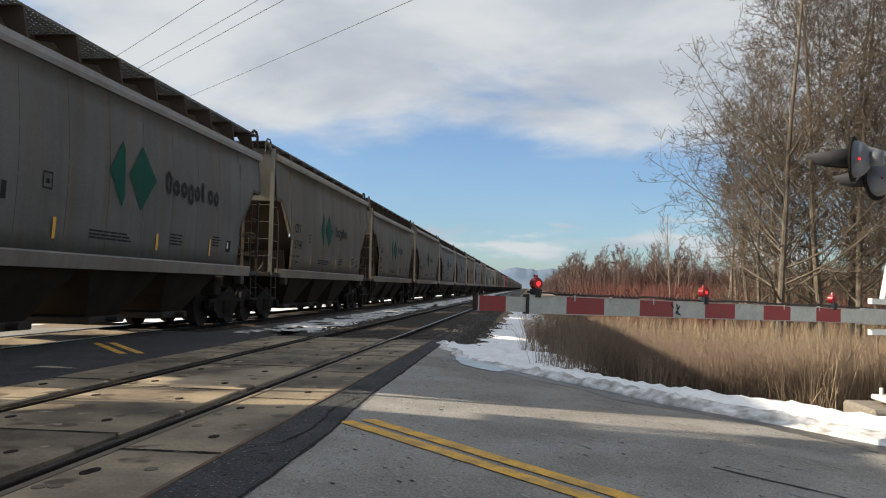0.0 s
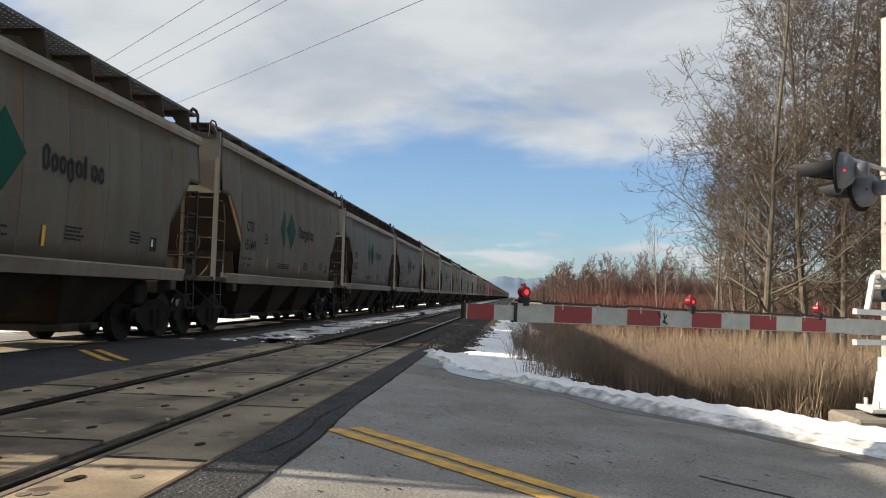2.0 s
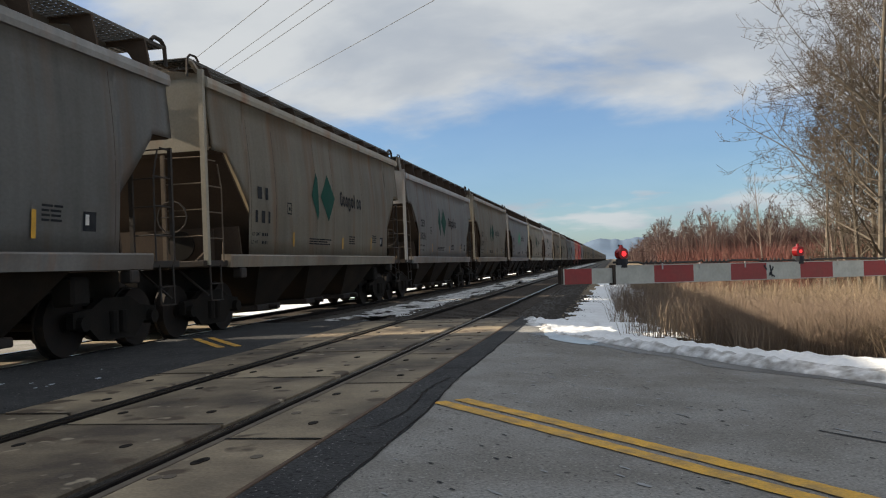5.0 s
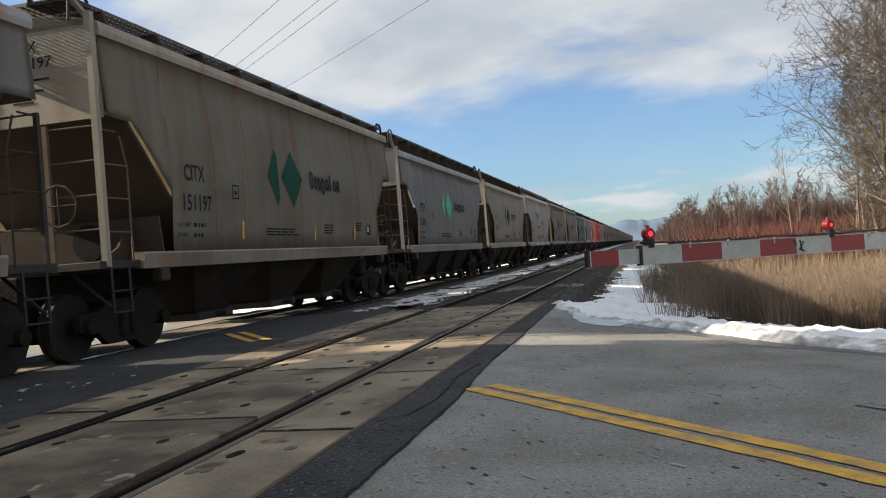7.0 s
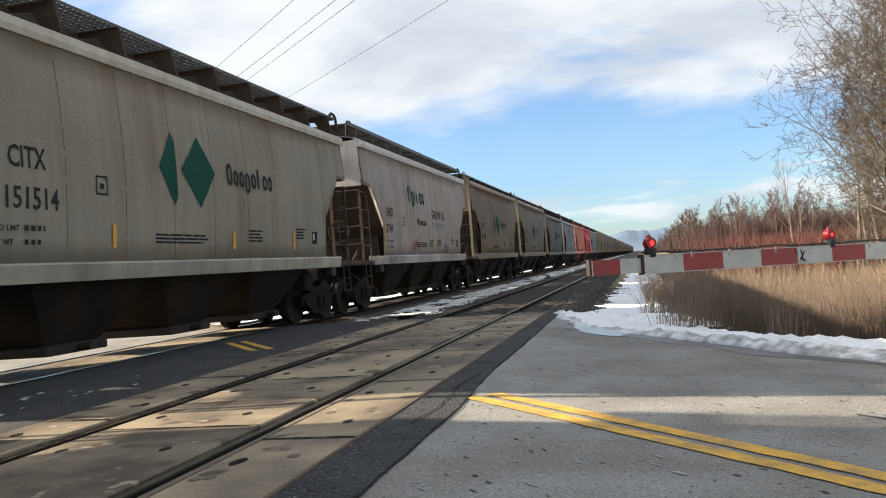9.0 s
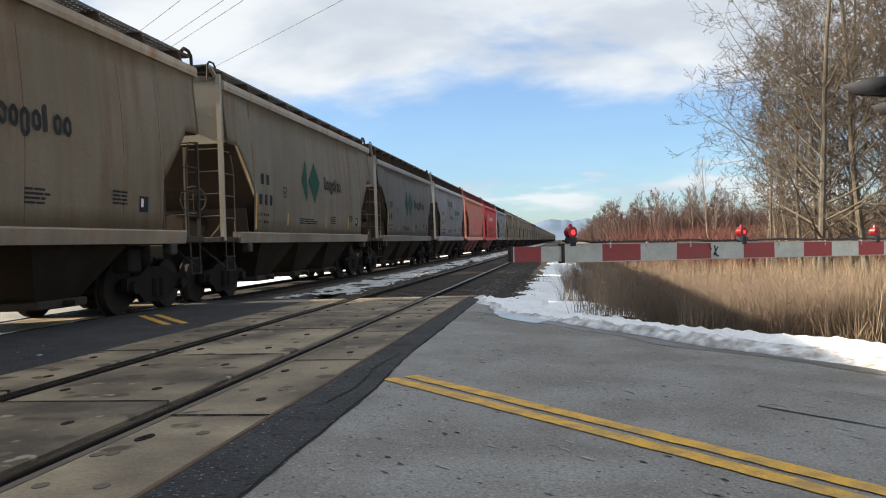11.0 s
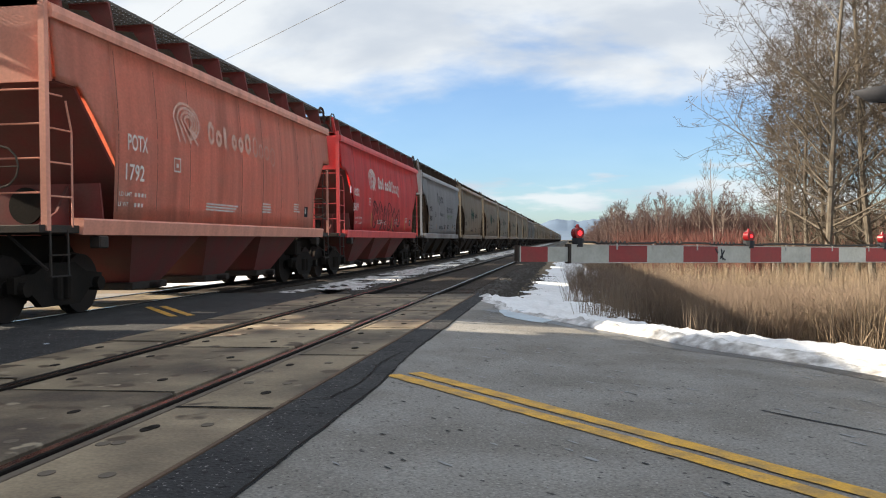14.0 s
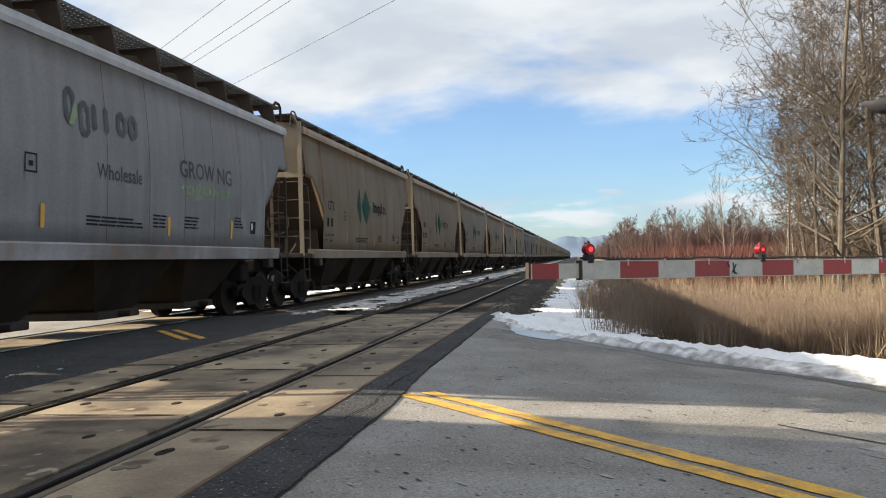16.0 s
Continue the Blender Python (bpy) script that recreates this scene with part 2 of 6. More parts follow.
M_WHEEL = material("wheel_steel", (0.024, 0.020, 0.018), 0.7, 0.2, (0.04, 0.027, 0.02), 6, 0.1, specular=0.2)
M_LETTER = material("black_lettering", (0.016, 0.018, 0.022), 0.8, 0.0, (0.05, 0.05, 0.05), 5, 0, amount=0.5, specular=0.15)
M_WHITE_LETTER = material("white_lettering", (0.72, 0.70, 0.66), 0.6, 0.0, (0.5, 0.45, 0.4), 3, 0, amount=0.6)
M_GREEN = material("green_logo", (0.006, 0.065, 0.045), 0.75, 0.0, (0.012, 0.055, 0.042), 3, 0, specular=0.15)
M_BRIGHT_GREEN = material("bright_green_logo", (0.03, 0.36, 0.17), 0.5, 0.0, (0.03, 0.28, 0.14), 3, 0)
M_LIME = material("lime_lettering", (0.17, 0.25, 0.13), 0.5, 0.0, (0.25, 0.30, 0.22), 3, 0)
M_STRIPE = material("reflective_yellow", (0.66, 0.36, 0.04), 0.4, 0.0, (0.5, 0.25, 0.04), 4, 0)
M_GRATE = material("galvanised_grating", (0.10, 0.095, 0.085), 0.5, 0.5, (0.07, 0.05, 0.035), 5, 0.1)
M_CONCRETE = material("concrete_panel", (0.31, 0.245, 0.16), 0.75, 0.0, (0.075, 0.056, 0.040), 1.0, 0.2, 45, amount=1.0, per_object=0.22, contrast=0.4, specks=(((0.085, 0.058, 0.036), 3.0, 0.63), ((0.34, 0.28, 0.20), 5.0, 0.68)))
M_ASPHALT = material("worn_asphalt", (0.198, 0.184, 0.163), 0.85, 0.0, (0.34, 0.33, 0.31), 1.3, 0.45, 55, (1, 1, 1), amount=0.6, contrast=0.75, specks=(((0.055, 0.05, 0.047), 17, 0.70), ((0.38, 0.36, 0.325), 42, 0.67), ((0.06, 0.055, 0.05), 50, 0.68)))
M_NEW_ASPHALT = material("dark_asphalt", (0.042, 0.042, 0.044), 0.9, 0.0, (0.08, 0.08, 0.078), 2.0, 1.0, 40, specular=0.2, contrast=0.6, specks=(((0.26, 0.25, 0.24), 48, 0.67), ((0.018, 0.018, 0.018), 22, 0.64)))
M_YELLOW = material("yellow_road_paint", (0.72, 0.395, 0.05), 0.7, 0.0, (0.30, 0.20, 0.09), 7, 0.3, 60, amount=0.7, contrast=0.4)
M_RAIL_TOP = material("polished_rail", (0.42, 0.40, 0.38), 0.22, 1.0, (0.05, 0.045, 0.04), 4, 0.0)
M_RAIL = material("rusty_rail", (0.016, 0.012, 0.010), 0.9, 0.0, (0.011, 0.009, 0.008), 3, 0.2, specular=0.15)
M_BALLAST = material("ballast", (0.085, 0.075, 0.065), 0.95, 0.0, (0.05, 0.043, 0.037), 3, 1.0, 22)
M_TIE = material("creosoted_tie", (0.05, 0.04, 0.032), 0.9, 0.0, (0.08, 0.06, 0.045), 3, 0.4, 30, (1, 6, 6))
M_GROUND = material("winter_soil", (0.16, 0.12, 0.075), 0.95, 0.0, (0.26, 0.20, 0.12), 0.4, 0.6, 15, amount=0.9)
M_SNOW = material("old_snow", (0.88, 0.89, 0.90), 0.7, 0.0, (0.70, 0.69, 0.68), 1.7, 0.8, 14, amount=0.45)
M_SNOW_DIRTY = material("dirty_snow", (0.78, 0.78, 0.78), 0.7, 0.0, (0.22, 0.20, 0.175), 6.5, 0.9, 12, amount=0.8, contrast=0.3)
M_WHITE = material("white_enamel", (0.62, 0.62, 0.59), 0.45, 0.0, (0.55, 0.53, 0.48), 3, 0.05)
M_ALU = material("aluminium_mast", (0.40, 0.39, 0.37), 0.5, 0.2, (0.30, 0.285, 0.26), 5, 0.05)
M_ARM_WHITE = material("arm_white", (0.43, 0.43, 0.39), 0.5, 0.0, (0.27, 0.27, 0.23), 7, 0.05)
M_ARM_RED = material("arm_red", (0.25, 0.021, 0.023), 0.45, 0.0, (0.19, 0.033, 0.03), 6, 0.05)
M_RUBBER = material("black_rubber", (0.014, 0.013, 0.012), 0.9, 0.0, (0.022, 0.019, 0.016), 3, 0.4, specular=0.1)
M_BLACK = material("black_enamel", (0.030, 0.031, 0.036), 0.75, 0.0, (0.045, 0.045, 0.05), 4, 0.05, specular=0.2)
M_CABLE = material("black_cable", (0.02, 0.02, 0.02), 0.6, 0.0, None, 9, 0)
M_GREY_LETTER = material("grey_lettering", (0.045, 0.048, 0.056), 0.7, 0.0, (0.10, 0.105, 0.12), 3, 0.0, 20, amount=0.8)
M_WIRE = material("weathered_wire", (0.13, 0.14, 0.155), 0.9, 0.0, None, 9, 0)
# darker copy of the red coat, grime and shade in one colour
M_SHADED_RED = material("shaded_grimy_red", (0.17, 0.036, 0.032), 0.75, 0.0, (0.12, 0.05, 0.04), 2.0, 0.1, 30, amount=0.8)
M_SPRAY = material("dark_brown_spray", (0.055, 0.02, 0.022), 0.7, 0.0, (0.13, 0.035, 0.035), 2.5, 0.05, 20, amount=0.8)
M_FADED = material("faded_lettering", (0.27, 0.28, 0.30), 0.7, 0.0, (0.34, 0.36, 0.38), 3, 0.0, 20, amount=0.9)
M_LADDER = material("rusty_ladder", (0.13, 0.095, 0.065), 0.8, 0.0, (0.06, 0.042, 0.03), 4, 0.1)
M_FADED_PINK = material("faded_pink_lettering", (0.66, 0.42, 0.34), 0.7, 0.0, (0.58, 0.30, 0.22), 3, 0.0, 20, amount=0.9)
M_LIGHT_GREY = material("grey_lamp_casting", (0.12, 0.13, 0.15), 0.5, 0.0, (0.08, 0.085, 0.1), 4, 0.05)
M_TIMBER = material("weathered_grey_timber", (0.24, 0.215, 0.18), 0.9, 0.0, (0.12, 0.10, 0.085), 3, 0.5, 30, (1, 6, 6))
M_SEAM = material("dirty_seam", (0.085, 0.065, 0.05), 0.8, 0.0, (0.15, 0.10, 0.07), 3, 0)
M_LAMP = glowing("red_lamp_lit", (1.0, 0.02, 0.025), 2.2)
M_LENS = material("red_lens", (0.20, 0.008, 0.010), 0.25, 0.0, (0.2, 0.01, 0.01), 9, 0)
M_BARK = material("grey_brown_bark", (0.095, 0.078, 0.06), 0.9, 0.0, (0.22, 0.19, 0.15), 3, 0.5, 20)
M_TWIG = material("brown_twigs", (0.076, 0.060, 0.047), 0.9, 0.0, (0.145, 0.115, 0.08), 1, 0.0)
M_BIRCH = material("pale_birch_bark", (0.27, 0.215, 0.18), 0.9, 0.0, (0.17, 0.125, 0.10), 0.8, 0.2)
M_FAR_TWIG = material("reddish_birch_twigs", (0.088, 0.052, 0.047), 0.95, 0.0, (0.105, 0.072, 0.062), 0.3, 0.0)
M_REED = material("dry_reeds", (0.32, 0.245, 0.165), 0.9, 0.0, (0.185, 0.14, 0.10), 0.7, 0.0, 6, amount=0.9, contrast=0.45)
M_BRUSH = material("brown_brush", (0.215, 0.16, 0.115), 0.95, 0.0, (0.29, 0.22, 0.15), 0.8, 0.0, 5)
M_WEED = material("brown_weeds", (0.15, 0.108, 0.082), 0.95, 0.0, (0.22, 0.165, 0.115), 0.8, 0.0, 5)
M_RED_BRUSH = material("red_osier_stems", (0.135, 0.042, 0.036), 0.9, 0.0, (0.12, 0.07, 0.05), 0.12, 0.0, 5, amount=0.8)
# distance haze is mixed into the ridge's blue base colour
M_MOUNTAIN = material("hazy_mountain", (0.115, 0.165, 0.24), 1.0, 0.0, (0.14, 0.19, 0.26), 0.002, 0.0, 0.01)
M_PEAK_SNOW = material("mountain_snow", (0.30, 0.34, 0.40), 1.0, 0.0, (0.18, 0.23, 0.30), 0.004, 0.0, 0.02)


# ---- building tools ----
def part(name, bm, mat, parent=None, label=""):
    """Links a bmesh as one mesh object, under a thing or part."""
    me = bpy.data.meshes.new(name)
    bm.to_mesh(me)
    bm.free()
    me.materials.append(mat)
    ob = new(name, me)
    ob.parent = parent
    if label:
        ob["label"] = label
    return ob


def from_lists(name, verts, faces, mat, parent=None, label=""):
    me = bpy.data.meshes.new(name)
    me.from_pydata([tuple(v) for v in verts], [], faces)
    me.materials.append(mat)
    ob = new(name, me)
    ob.parent = parent
    if label:
        ob["label"] = label
    return ob


def box(bm, x0, x1, y0, y1, z0, z1, bevel=0.0):
    m = Matrix.Translation(((x0 + x1) / 2, (y0 + y1) / 2, (z0 + z1) / 2)) @ Matrix.Diagonal((x1 - x0, y1 - y0, z1 - z0, 1))
    made = bmesh.ops.create_cube(bm, size=1, matrix=m)
    if bevel:
        edges = list({e for v in made["verts"] for e in v.link_edges})
        bmesh.ops.bevel(bm, geom=edges, offset=bevel, segments=1, affect="EDGES")
    return bm


def rod(bm, a, b, r, n=8, r2=None):
    a, b = Vector(a), Vector(b)
    d = b - a
    m = Matrix.Translation((a + b) / 2) @ d.to_track_quat("Z", "Y").to_matrix().to_4x4()
    bmesh.ops.create_cone(bm, cap_ends=True, segments=n, radius1=r, radius2=r if r2 is None else r2, depth=d.length, matrix=m)
    return bm


def bar(bm, a, b, w, h):
    """A square bar from a to b, w wide and h high."""
    a, b = Vector(a), Vector(b)
    d = b - a
    m = Matrix.Translation((a + b) / 2) @ d.to_track_quat("Y", "Z").to_matrix().to_4x4() @ Matrix.Diagonal((w, d.length, h, 1))
    bmesh.ops.create_cube(bm, size=1, matrix=m)
    return bm


def pipe(bm, points, r, n=6):
    for a, b in zip(points, points[1:]):
        rod(bm, a, b, r, n)
    return bm


def prism(bm, outline, axis, lo, hi):
    """A plate with the given outline, from lo to hi along the axis (outline in the other two, in order)."""
    def at(p, c):
        q = list(p)
        q.insert("xyz".index(axis), c)
        return bm.verts.new(q)
    a, b = [at(p, lo) for p in outline], [at(p, hi) for p in outline]
    n = len(outline)
    bm.faces.new(a), bm.faces.new(b)
    for i in range(n):
        bm.faces.new((a[i], a[(i + 1) % n], b[(i + 1) % n], b[i]))
    bmesh.ops.recalc_face_normals(bm, faces=bm.faces)
    return bm


def thing(name, label, category, group="", kind=""):
    return tagged(new(name), label, category, group, kind)


def smooth(lo, hi, v):
    t = min(max((v - lo) / (hi - lo), 0.0), 1.0)
    return t * t * (3 - 2 * t)


# ---- the lie of the land ----
FAR_TRACK = -5.0


def ground_z(x, y):
    """Level over the tracks, falling gently beside them, down to a wet field behind the roadside bank."""
    z = -0.05 * min(max(x - 1.6, 0.0), 6.0)
    z -= 0.45 * smooth(0.0, 2.5, min(x - 4.3 + 0.25 * smooth(12, 20, y) * 4, y - 10.2))
    if y > 15.8:
        z -= 0.20 * smooth(15.8, 16.4, y)
    if x < -7.0:
        z -= 0.25 * smooth(7.0, 10.0, -x)
    z += 0.03 * noise.noise(Vector((x * 0.3, y * 0.3, 0.0))) * smooth(4.0, 6.0, abs(x - 0.0) + max(y - 15, 0))
    return z


def sheet(name, xs, ys, zf, mat, parent=None, keep=None):
    verts = [(x, y, zf(x, y)) for y in ys for x in xs]
    n = len(xs)
    faces = [(j * n + i, j * n + i + 1, (j + 1) * n + i + 1, (j + 1) * n + i) for j in range(len(ys) - 1) for i in range(n - 1)
             if keep is None or keep((xs[i] + xs[i + 1]) / 2, (ys[j] + ys[j + 1]) / 2)]
    return from_lists(name, verts, faces, mat, parent)


def steps(*stops):
    out = []
    for lo, hi, d in stops:
        n = max(1, round((hi - lo) / d))
        out += [lo + (hi - lo) * i / n for i in range(n)]
    return out + [stops[-1][1]]


def build_ground():
    xs = steps((-3000, -300, 500), (-300, -40, 40), (-40, -8, 2), (-8, 14, 0.5), (14, 60, 3), (60, 300, 40), (300, 3000, 500))
    ys = steps((-1500, -200, 300), (-200, -20, 20), (-20, 0, 2), (0, 24, 0.5), (24, 100, 4), (100, 600, 50), (600, 4500, 650))
    ob = sheet("ground", xs, ys, lambda x, y: ground_z(x, y) - 0.16, M_GROUND)
    tagged(ob, "winter soil and flattened dead grass round the crossing", "ground", kind="structure")


build_ground()

ROAD = Vector((-0.72, 0.694, 0))       # along the road, towards the tracks
SIDE = Vector((0.694, 0.72, 0))        # across it, to the right of one who drives up
LINE = Vector((2.08, 6.12, 0))         # where the centre line ends beside the track


def snow_edge(y):
    """The right-hand edge of the asphalt."""
    table = ((-40, 45.0), (0.0, 12.0), (3.0, 9.6), (5.0, 8.1), (7.0, 6.55), (8.0, 5.75), (8.7, 4.95), (9.8, 4.15), (11.1, 3.25), (12.2, 2.45), (14.0, 1.9), (15.7, 1.6))
    for (a, u), (b, v) in zip(table, table[1:]):
        if a <= y <= b:
            return u + (v - u) * (y - a) / (b - a)
    return 1.6


def strip_edge(y):
    """The right-hand edge of the newer asphalt beside the panels."""
    return 2.01 - 0.10 * smooth(5.2, 7.6, y) - 0.05 * smooth(8, 14, y)


def build_road():
    road = tagged(new("road"), kind="structure", category="road", label="worn grey asphalt road with damp and icy patches")
    ys = steps((-40, -6, 2), (-6, 15.6, 0.3))
    verts, faces, n = [], [], 26
    for y in ys:
        x1 = snow_edge(y) + 0.25
        for i in range(n):
            x = 1.80 + (x1 - 1.80) * i / (n - 1)
            verts.append((x, y, ground_z(x, y) - 0.003))
    m = len(verts)
    for j in range(len(ys) - 1):
        for i in range(n - 1):
            a = j * n + i
            faces.append((a, a + 1, a + n + 1, a + n))
    from_lists("asphalt", verts, faces, M_ASPHALT, road)
    # the strip of newer asphalt along the panels, a little proud, with a ragged edge
    verts, faces = [], []
    ys2 = steps((-20, 16.2, 0.12))
    for y in ys2:
        w = strip_edge(y) + 0.015 * noise.noise(Vector((0, y * 2.1, 3))) + 0.012 * noise.noise(Vector((0, y * 9, 1)))
        for x, z in ((1.575, -0.06), (1.575, -0.002), (w, ground_z(w, y) + 0.006), (w + 0.015, ground_z(w, y) - 0.05)):
            verts.append((x, y, z))
    for j in range(len(ys2) - 1):
        for i in range(3):
            a = j * 4 + i
            faces.append((a, a + 1, a + 5, a + 4))
    from_lists("patch_strip", verts, faces, M_NEW_ASPHALT, road, "dark newer asphalt strip beside the panels")
    # between the tracks and round the far one
    bm = bmesh.new()
    box(bm, -4.16, -1.60, -20, 16.3, -0.3, -0.004)
    part("far_asphalt", bm, M_NEW_ASPHALT, road, "dark asphalt between the two tracks")
    bm = bmesh.new()
    box(bm, -5.62, -4.36, -20, 16.3, -0.3, -0.004)
    part("far_gauge_panel", bm, M_CONCRETE, road, "worn concrete between the far rails")
    bm = bmesh.new()
    box(bm, -9.5, -5.84, -20, 16.3, -0.3, -0.004)
    part("far_asphalt", bm, M_ASPHALT, road, "worn grey asphalt beyond the train")
    # the far approach, on the other side of the train
    bm = bmesh.new()
    a, b = Vector((-9.5, 16.0, -0.02)), Vector((-9.5, -2.0, -0.02))
    fs = [bm.verts.new(p) for p in (a, b, b + ROAD * 60 + Vector((0, 0, -0.25)), a + ROAD * 60 + Vector((0, 0, -0.25)))]
    bm.faces.new(fs)
    part("far_approach", bm, M_ASPHALT, road)
    return road


road = build_road()


def painted_line(a, b, w):
    """A worn stripe of road paint on the asphalt from a to b."""
    a, b = Vector(a), Vector(b)
    d = (b - a).normalized()
    s = Vector((d.y, -d.x, 0))
    n = max(2, int((b - a).length / 0.05))
    verts, faces = [], []
    for i in range(n + 1):
        p = a + (b - a) * i / n
        for k, q in ((0, -1), (1, 1)):
            e = p + s * q * (w / 2 + 0.012 * noise.noise(Vector((i * 0.31, q, 0.5))))
            verts.append((e.x, e.y, (0.0 if e.x < 1.6 else ground_z(e.x, e.y)) + 0.004))
        if i:
            v = 2 * i
            faces.append((v - 2, v - 1, v + 1, v))
    return from_lists("centre_line", verts, faces, M_YELLOW, road, "worn double yellow centre line")


for off in (-0.105, 0.105):
    painted_line(LINE + SIDE * off * 1.05, LINE + SIDE * off * 1.05 - ROAD * 45, 0.145)
    a = Vector((-2.17, 10.92, 0)) + Vector((0.8, 0.6, 0)) * off * 1.15
    painted_line(a, a + Vector((-0.61, 0.79, 0)) * 2.2, 0.12)


def tar_seam(points, w, name, label, mat):
    """A crack or tar seam that wanders over the asphalt, as a thin raised ribbon."""
    pts = []
    for (x0, y0), (x1, y1) in zip(points, points[1:]):
        n = max(2, int(math.hypot(x1 - x0, y1 - y0) / 0.06))
        pts += [Vector((x0 + (x1 - x0) * i / n, y0 + (y1 - y0) * i / n, 0)) for i in range(n)]
    verts, faces = [], []
    for i, p in enumerate(pts):
        q = p + Vector((0.012 * noise.noise(p * 4) + 0.016 * noise.noise(p * 11), 0.012 * noise.noise(p * 4 + Vector((9, 0, 0))), 0))
        d = (pts[min(i + 1, len(pts) - 1)] - pts[max(i - 1, 0)]).normalized()
        s = Vector((-d.y, d.x, 0)) * w * (0.5 + 0.4 * noise.noise(p * 7))
        for e in (q - s, q + s):
            verts.append((e.x, e.y, ground_z(e.x, e.y) + (0.010 if e.x < strip_edge(e.y) + 0.03 else 0.002)))
        if i:
            k = 2 * i
            faces.append((k - 2, k - 1, k + 1, k))
    return from_lists(name, verts, faces, mat, road, label)


tar_seam(((4.72, 5.56), (4.95, 5.36), (5.26, 5.11), (6.4, 4.1), (7.6, 2.9)), 0.035, "tar_seam", "dark tar seam in the asphalt", M_NEW_ASPHALT)
tar_seam([(strip_edge(v), v) for v in (-3, 2, 4, 5.5, 6.5, 7.6, 9, 11, 13)], 0.012, "edge_crack", "open crack along the asphalt patch", M_UNDER)
tar_seam(((1.58, 4.75), (1.80, 4.95), (1.86, 5.6), (1.78, 6.6), (1.84, 7.4)), 0.012, "crack", "", M_UNDER)
tar_seam(((1.60, 7.9), (1.8, 8.1), (1.93, 8.0)), 0.012, "crack", "", M_UNDER)
tar_seam(((1.58, 4.4), (1.72, 4.5), (1.86, 4.42), (2.05, 4.55)), 0.010, "crack", "", M_UNDER)
tar_seam(((1.60, 5.6), (1.75, 5.75), (1.95, 5.7)), 0.008, "crack", "", M_UNDER)
tar_seam(((1.62, 10.2), (1.75, 10.4), (1.92, 10.3)), 0.012, "crack", "", M_UNDER)


def wet_edge():
    """The dark wet margin where the snow melts on to the road."""
    verts, faces = [], []
    ys = steps((-6, 12.4, 0.08))
    for y in ys:
        e = snow_edge(y)
        w = 0.34 + 0.16 * noise.noise(Vector((3, y * 1.3, 0))) + 0.06 * noise.noise(Vector((1, y * 5, 0)))
        for x in (e - w, e + 0.3):
            verts.append((x, y, ground_z(x, y) + 0.001))
    faces = [(2 * j, 2 * j + 1, 2 * j + 3, 2 * j + 2) for j in range(len(ys) - 1)]
    from_lists("wet_edge", verts, faces, M_WET, road, "dark wet asphalt along the snow")
    verts = []
    for i in range(22):
        a = 2 * math.pi * i / 22
        r = 1 + 0.25 * noise.noise(Vector((math.cos(a) * 2, math.sin(a) * 2, 4)))
        x, y = 2.75 + 0.42 * r * math.cos(a), 11.75 + 0.75 * r * math.sin(a) - 0.5 * r * math.cos(a)
        verts.append((x, y, ground_z(x, y) + 0.005))
    from_lists("ice_patch", verts, [tuple(range(22))], M_ICE, road, "thin pale ice on the asphalt")


def ice_streaks():
    """Thin broken ice left in the low spots between the tracks."""
    rng = random.Random(8)
    verts, faces = [], []
    for _ in range(20):
        x, y, r, k, n = rng.gauss(-2.75, 0.28), rng.gauss(6.6, 0.75), rng.uniform(0.012, 0.05), len(verts), 9
        for i in range(n):
            a = 2 * math.pi * i / n
            q = r * rng.uniform(0.4, 1.2)
            verts.append((x + q * math.cos(a), y + 1.8 * q * math.sin(a) - q * math.cos(a), -0.002))
        faces.append(tuple(range(k, k + n)))
    from_lists("ice_streaks", verts, faces, M_ICE, road, "broken thin ice on the dark asphalt")["kind"] = "stuff"


M_WET = material("wet_asphalt", (0.05, 0.048, 0.046), 0.35, 0.0, (0.085, 0.082, 0.078), 3, 0.4, 40, contrast=0.4)
M_ICE = material("thin_ice", (0.42, 0.50, 0.56), 0.35, 0.0, (0.28, 0.31, 0.34), 3, 0.3)
wet_edge()
ice_streaks()


def stains():
    """Dark oil drops and pale salt marks on the road, small flat blots."""
    rng = random.Random(12)
    for name, count, mat, lo, hi in (("oil_spots", 280, M_NEW_ASPHALT, 0.006, 0.020), ("salt_marks", 420, M_SALT, 0.006, 0.026)):
        verts, faces = [], []
        while len(faces) < count:
            y = rng.uniform(1.5, 13)
            x = rng.uniform(2.15, max(2.3, snow_edge(y) - 0.1))
            r, k, n = rng.uniform(lo, hi), len(verts), 9
            for i in range(n):
                a = 2 * math.pi * i / n
                rr = r * rng.uniform(0.45, 1.1)
                p = Vector((x, y, 0)) + ROAD * math.cos(a) * rr * (1.9 if mat is M_NEW_ASPHALT else 3.4) + SIDE * math.sin(a) * rr * 0.7
                verts.append((p.x, p.y, ground_z(p.x, p.y) + 0.0015))
            faces.append(tuple(range(k, k + n)))
        ob = from_lists(name, verts, faces, mat, road)
        ob["kind"] = "stuff"


M_SALT = material("road_salt", (0.34, 0.345, 0.35), 0.9, 0.0, (0.25, 0.25, 0.25), 6, 0.3)
stains()


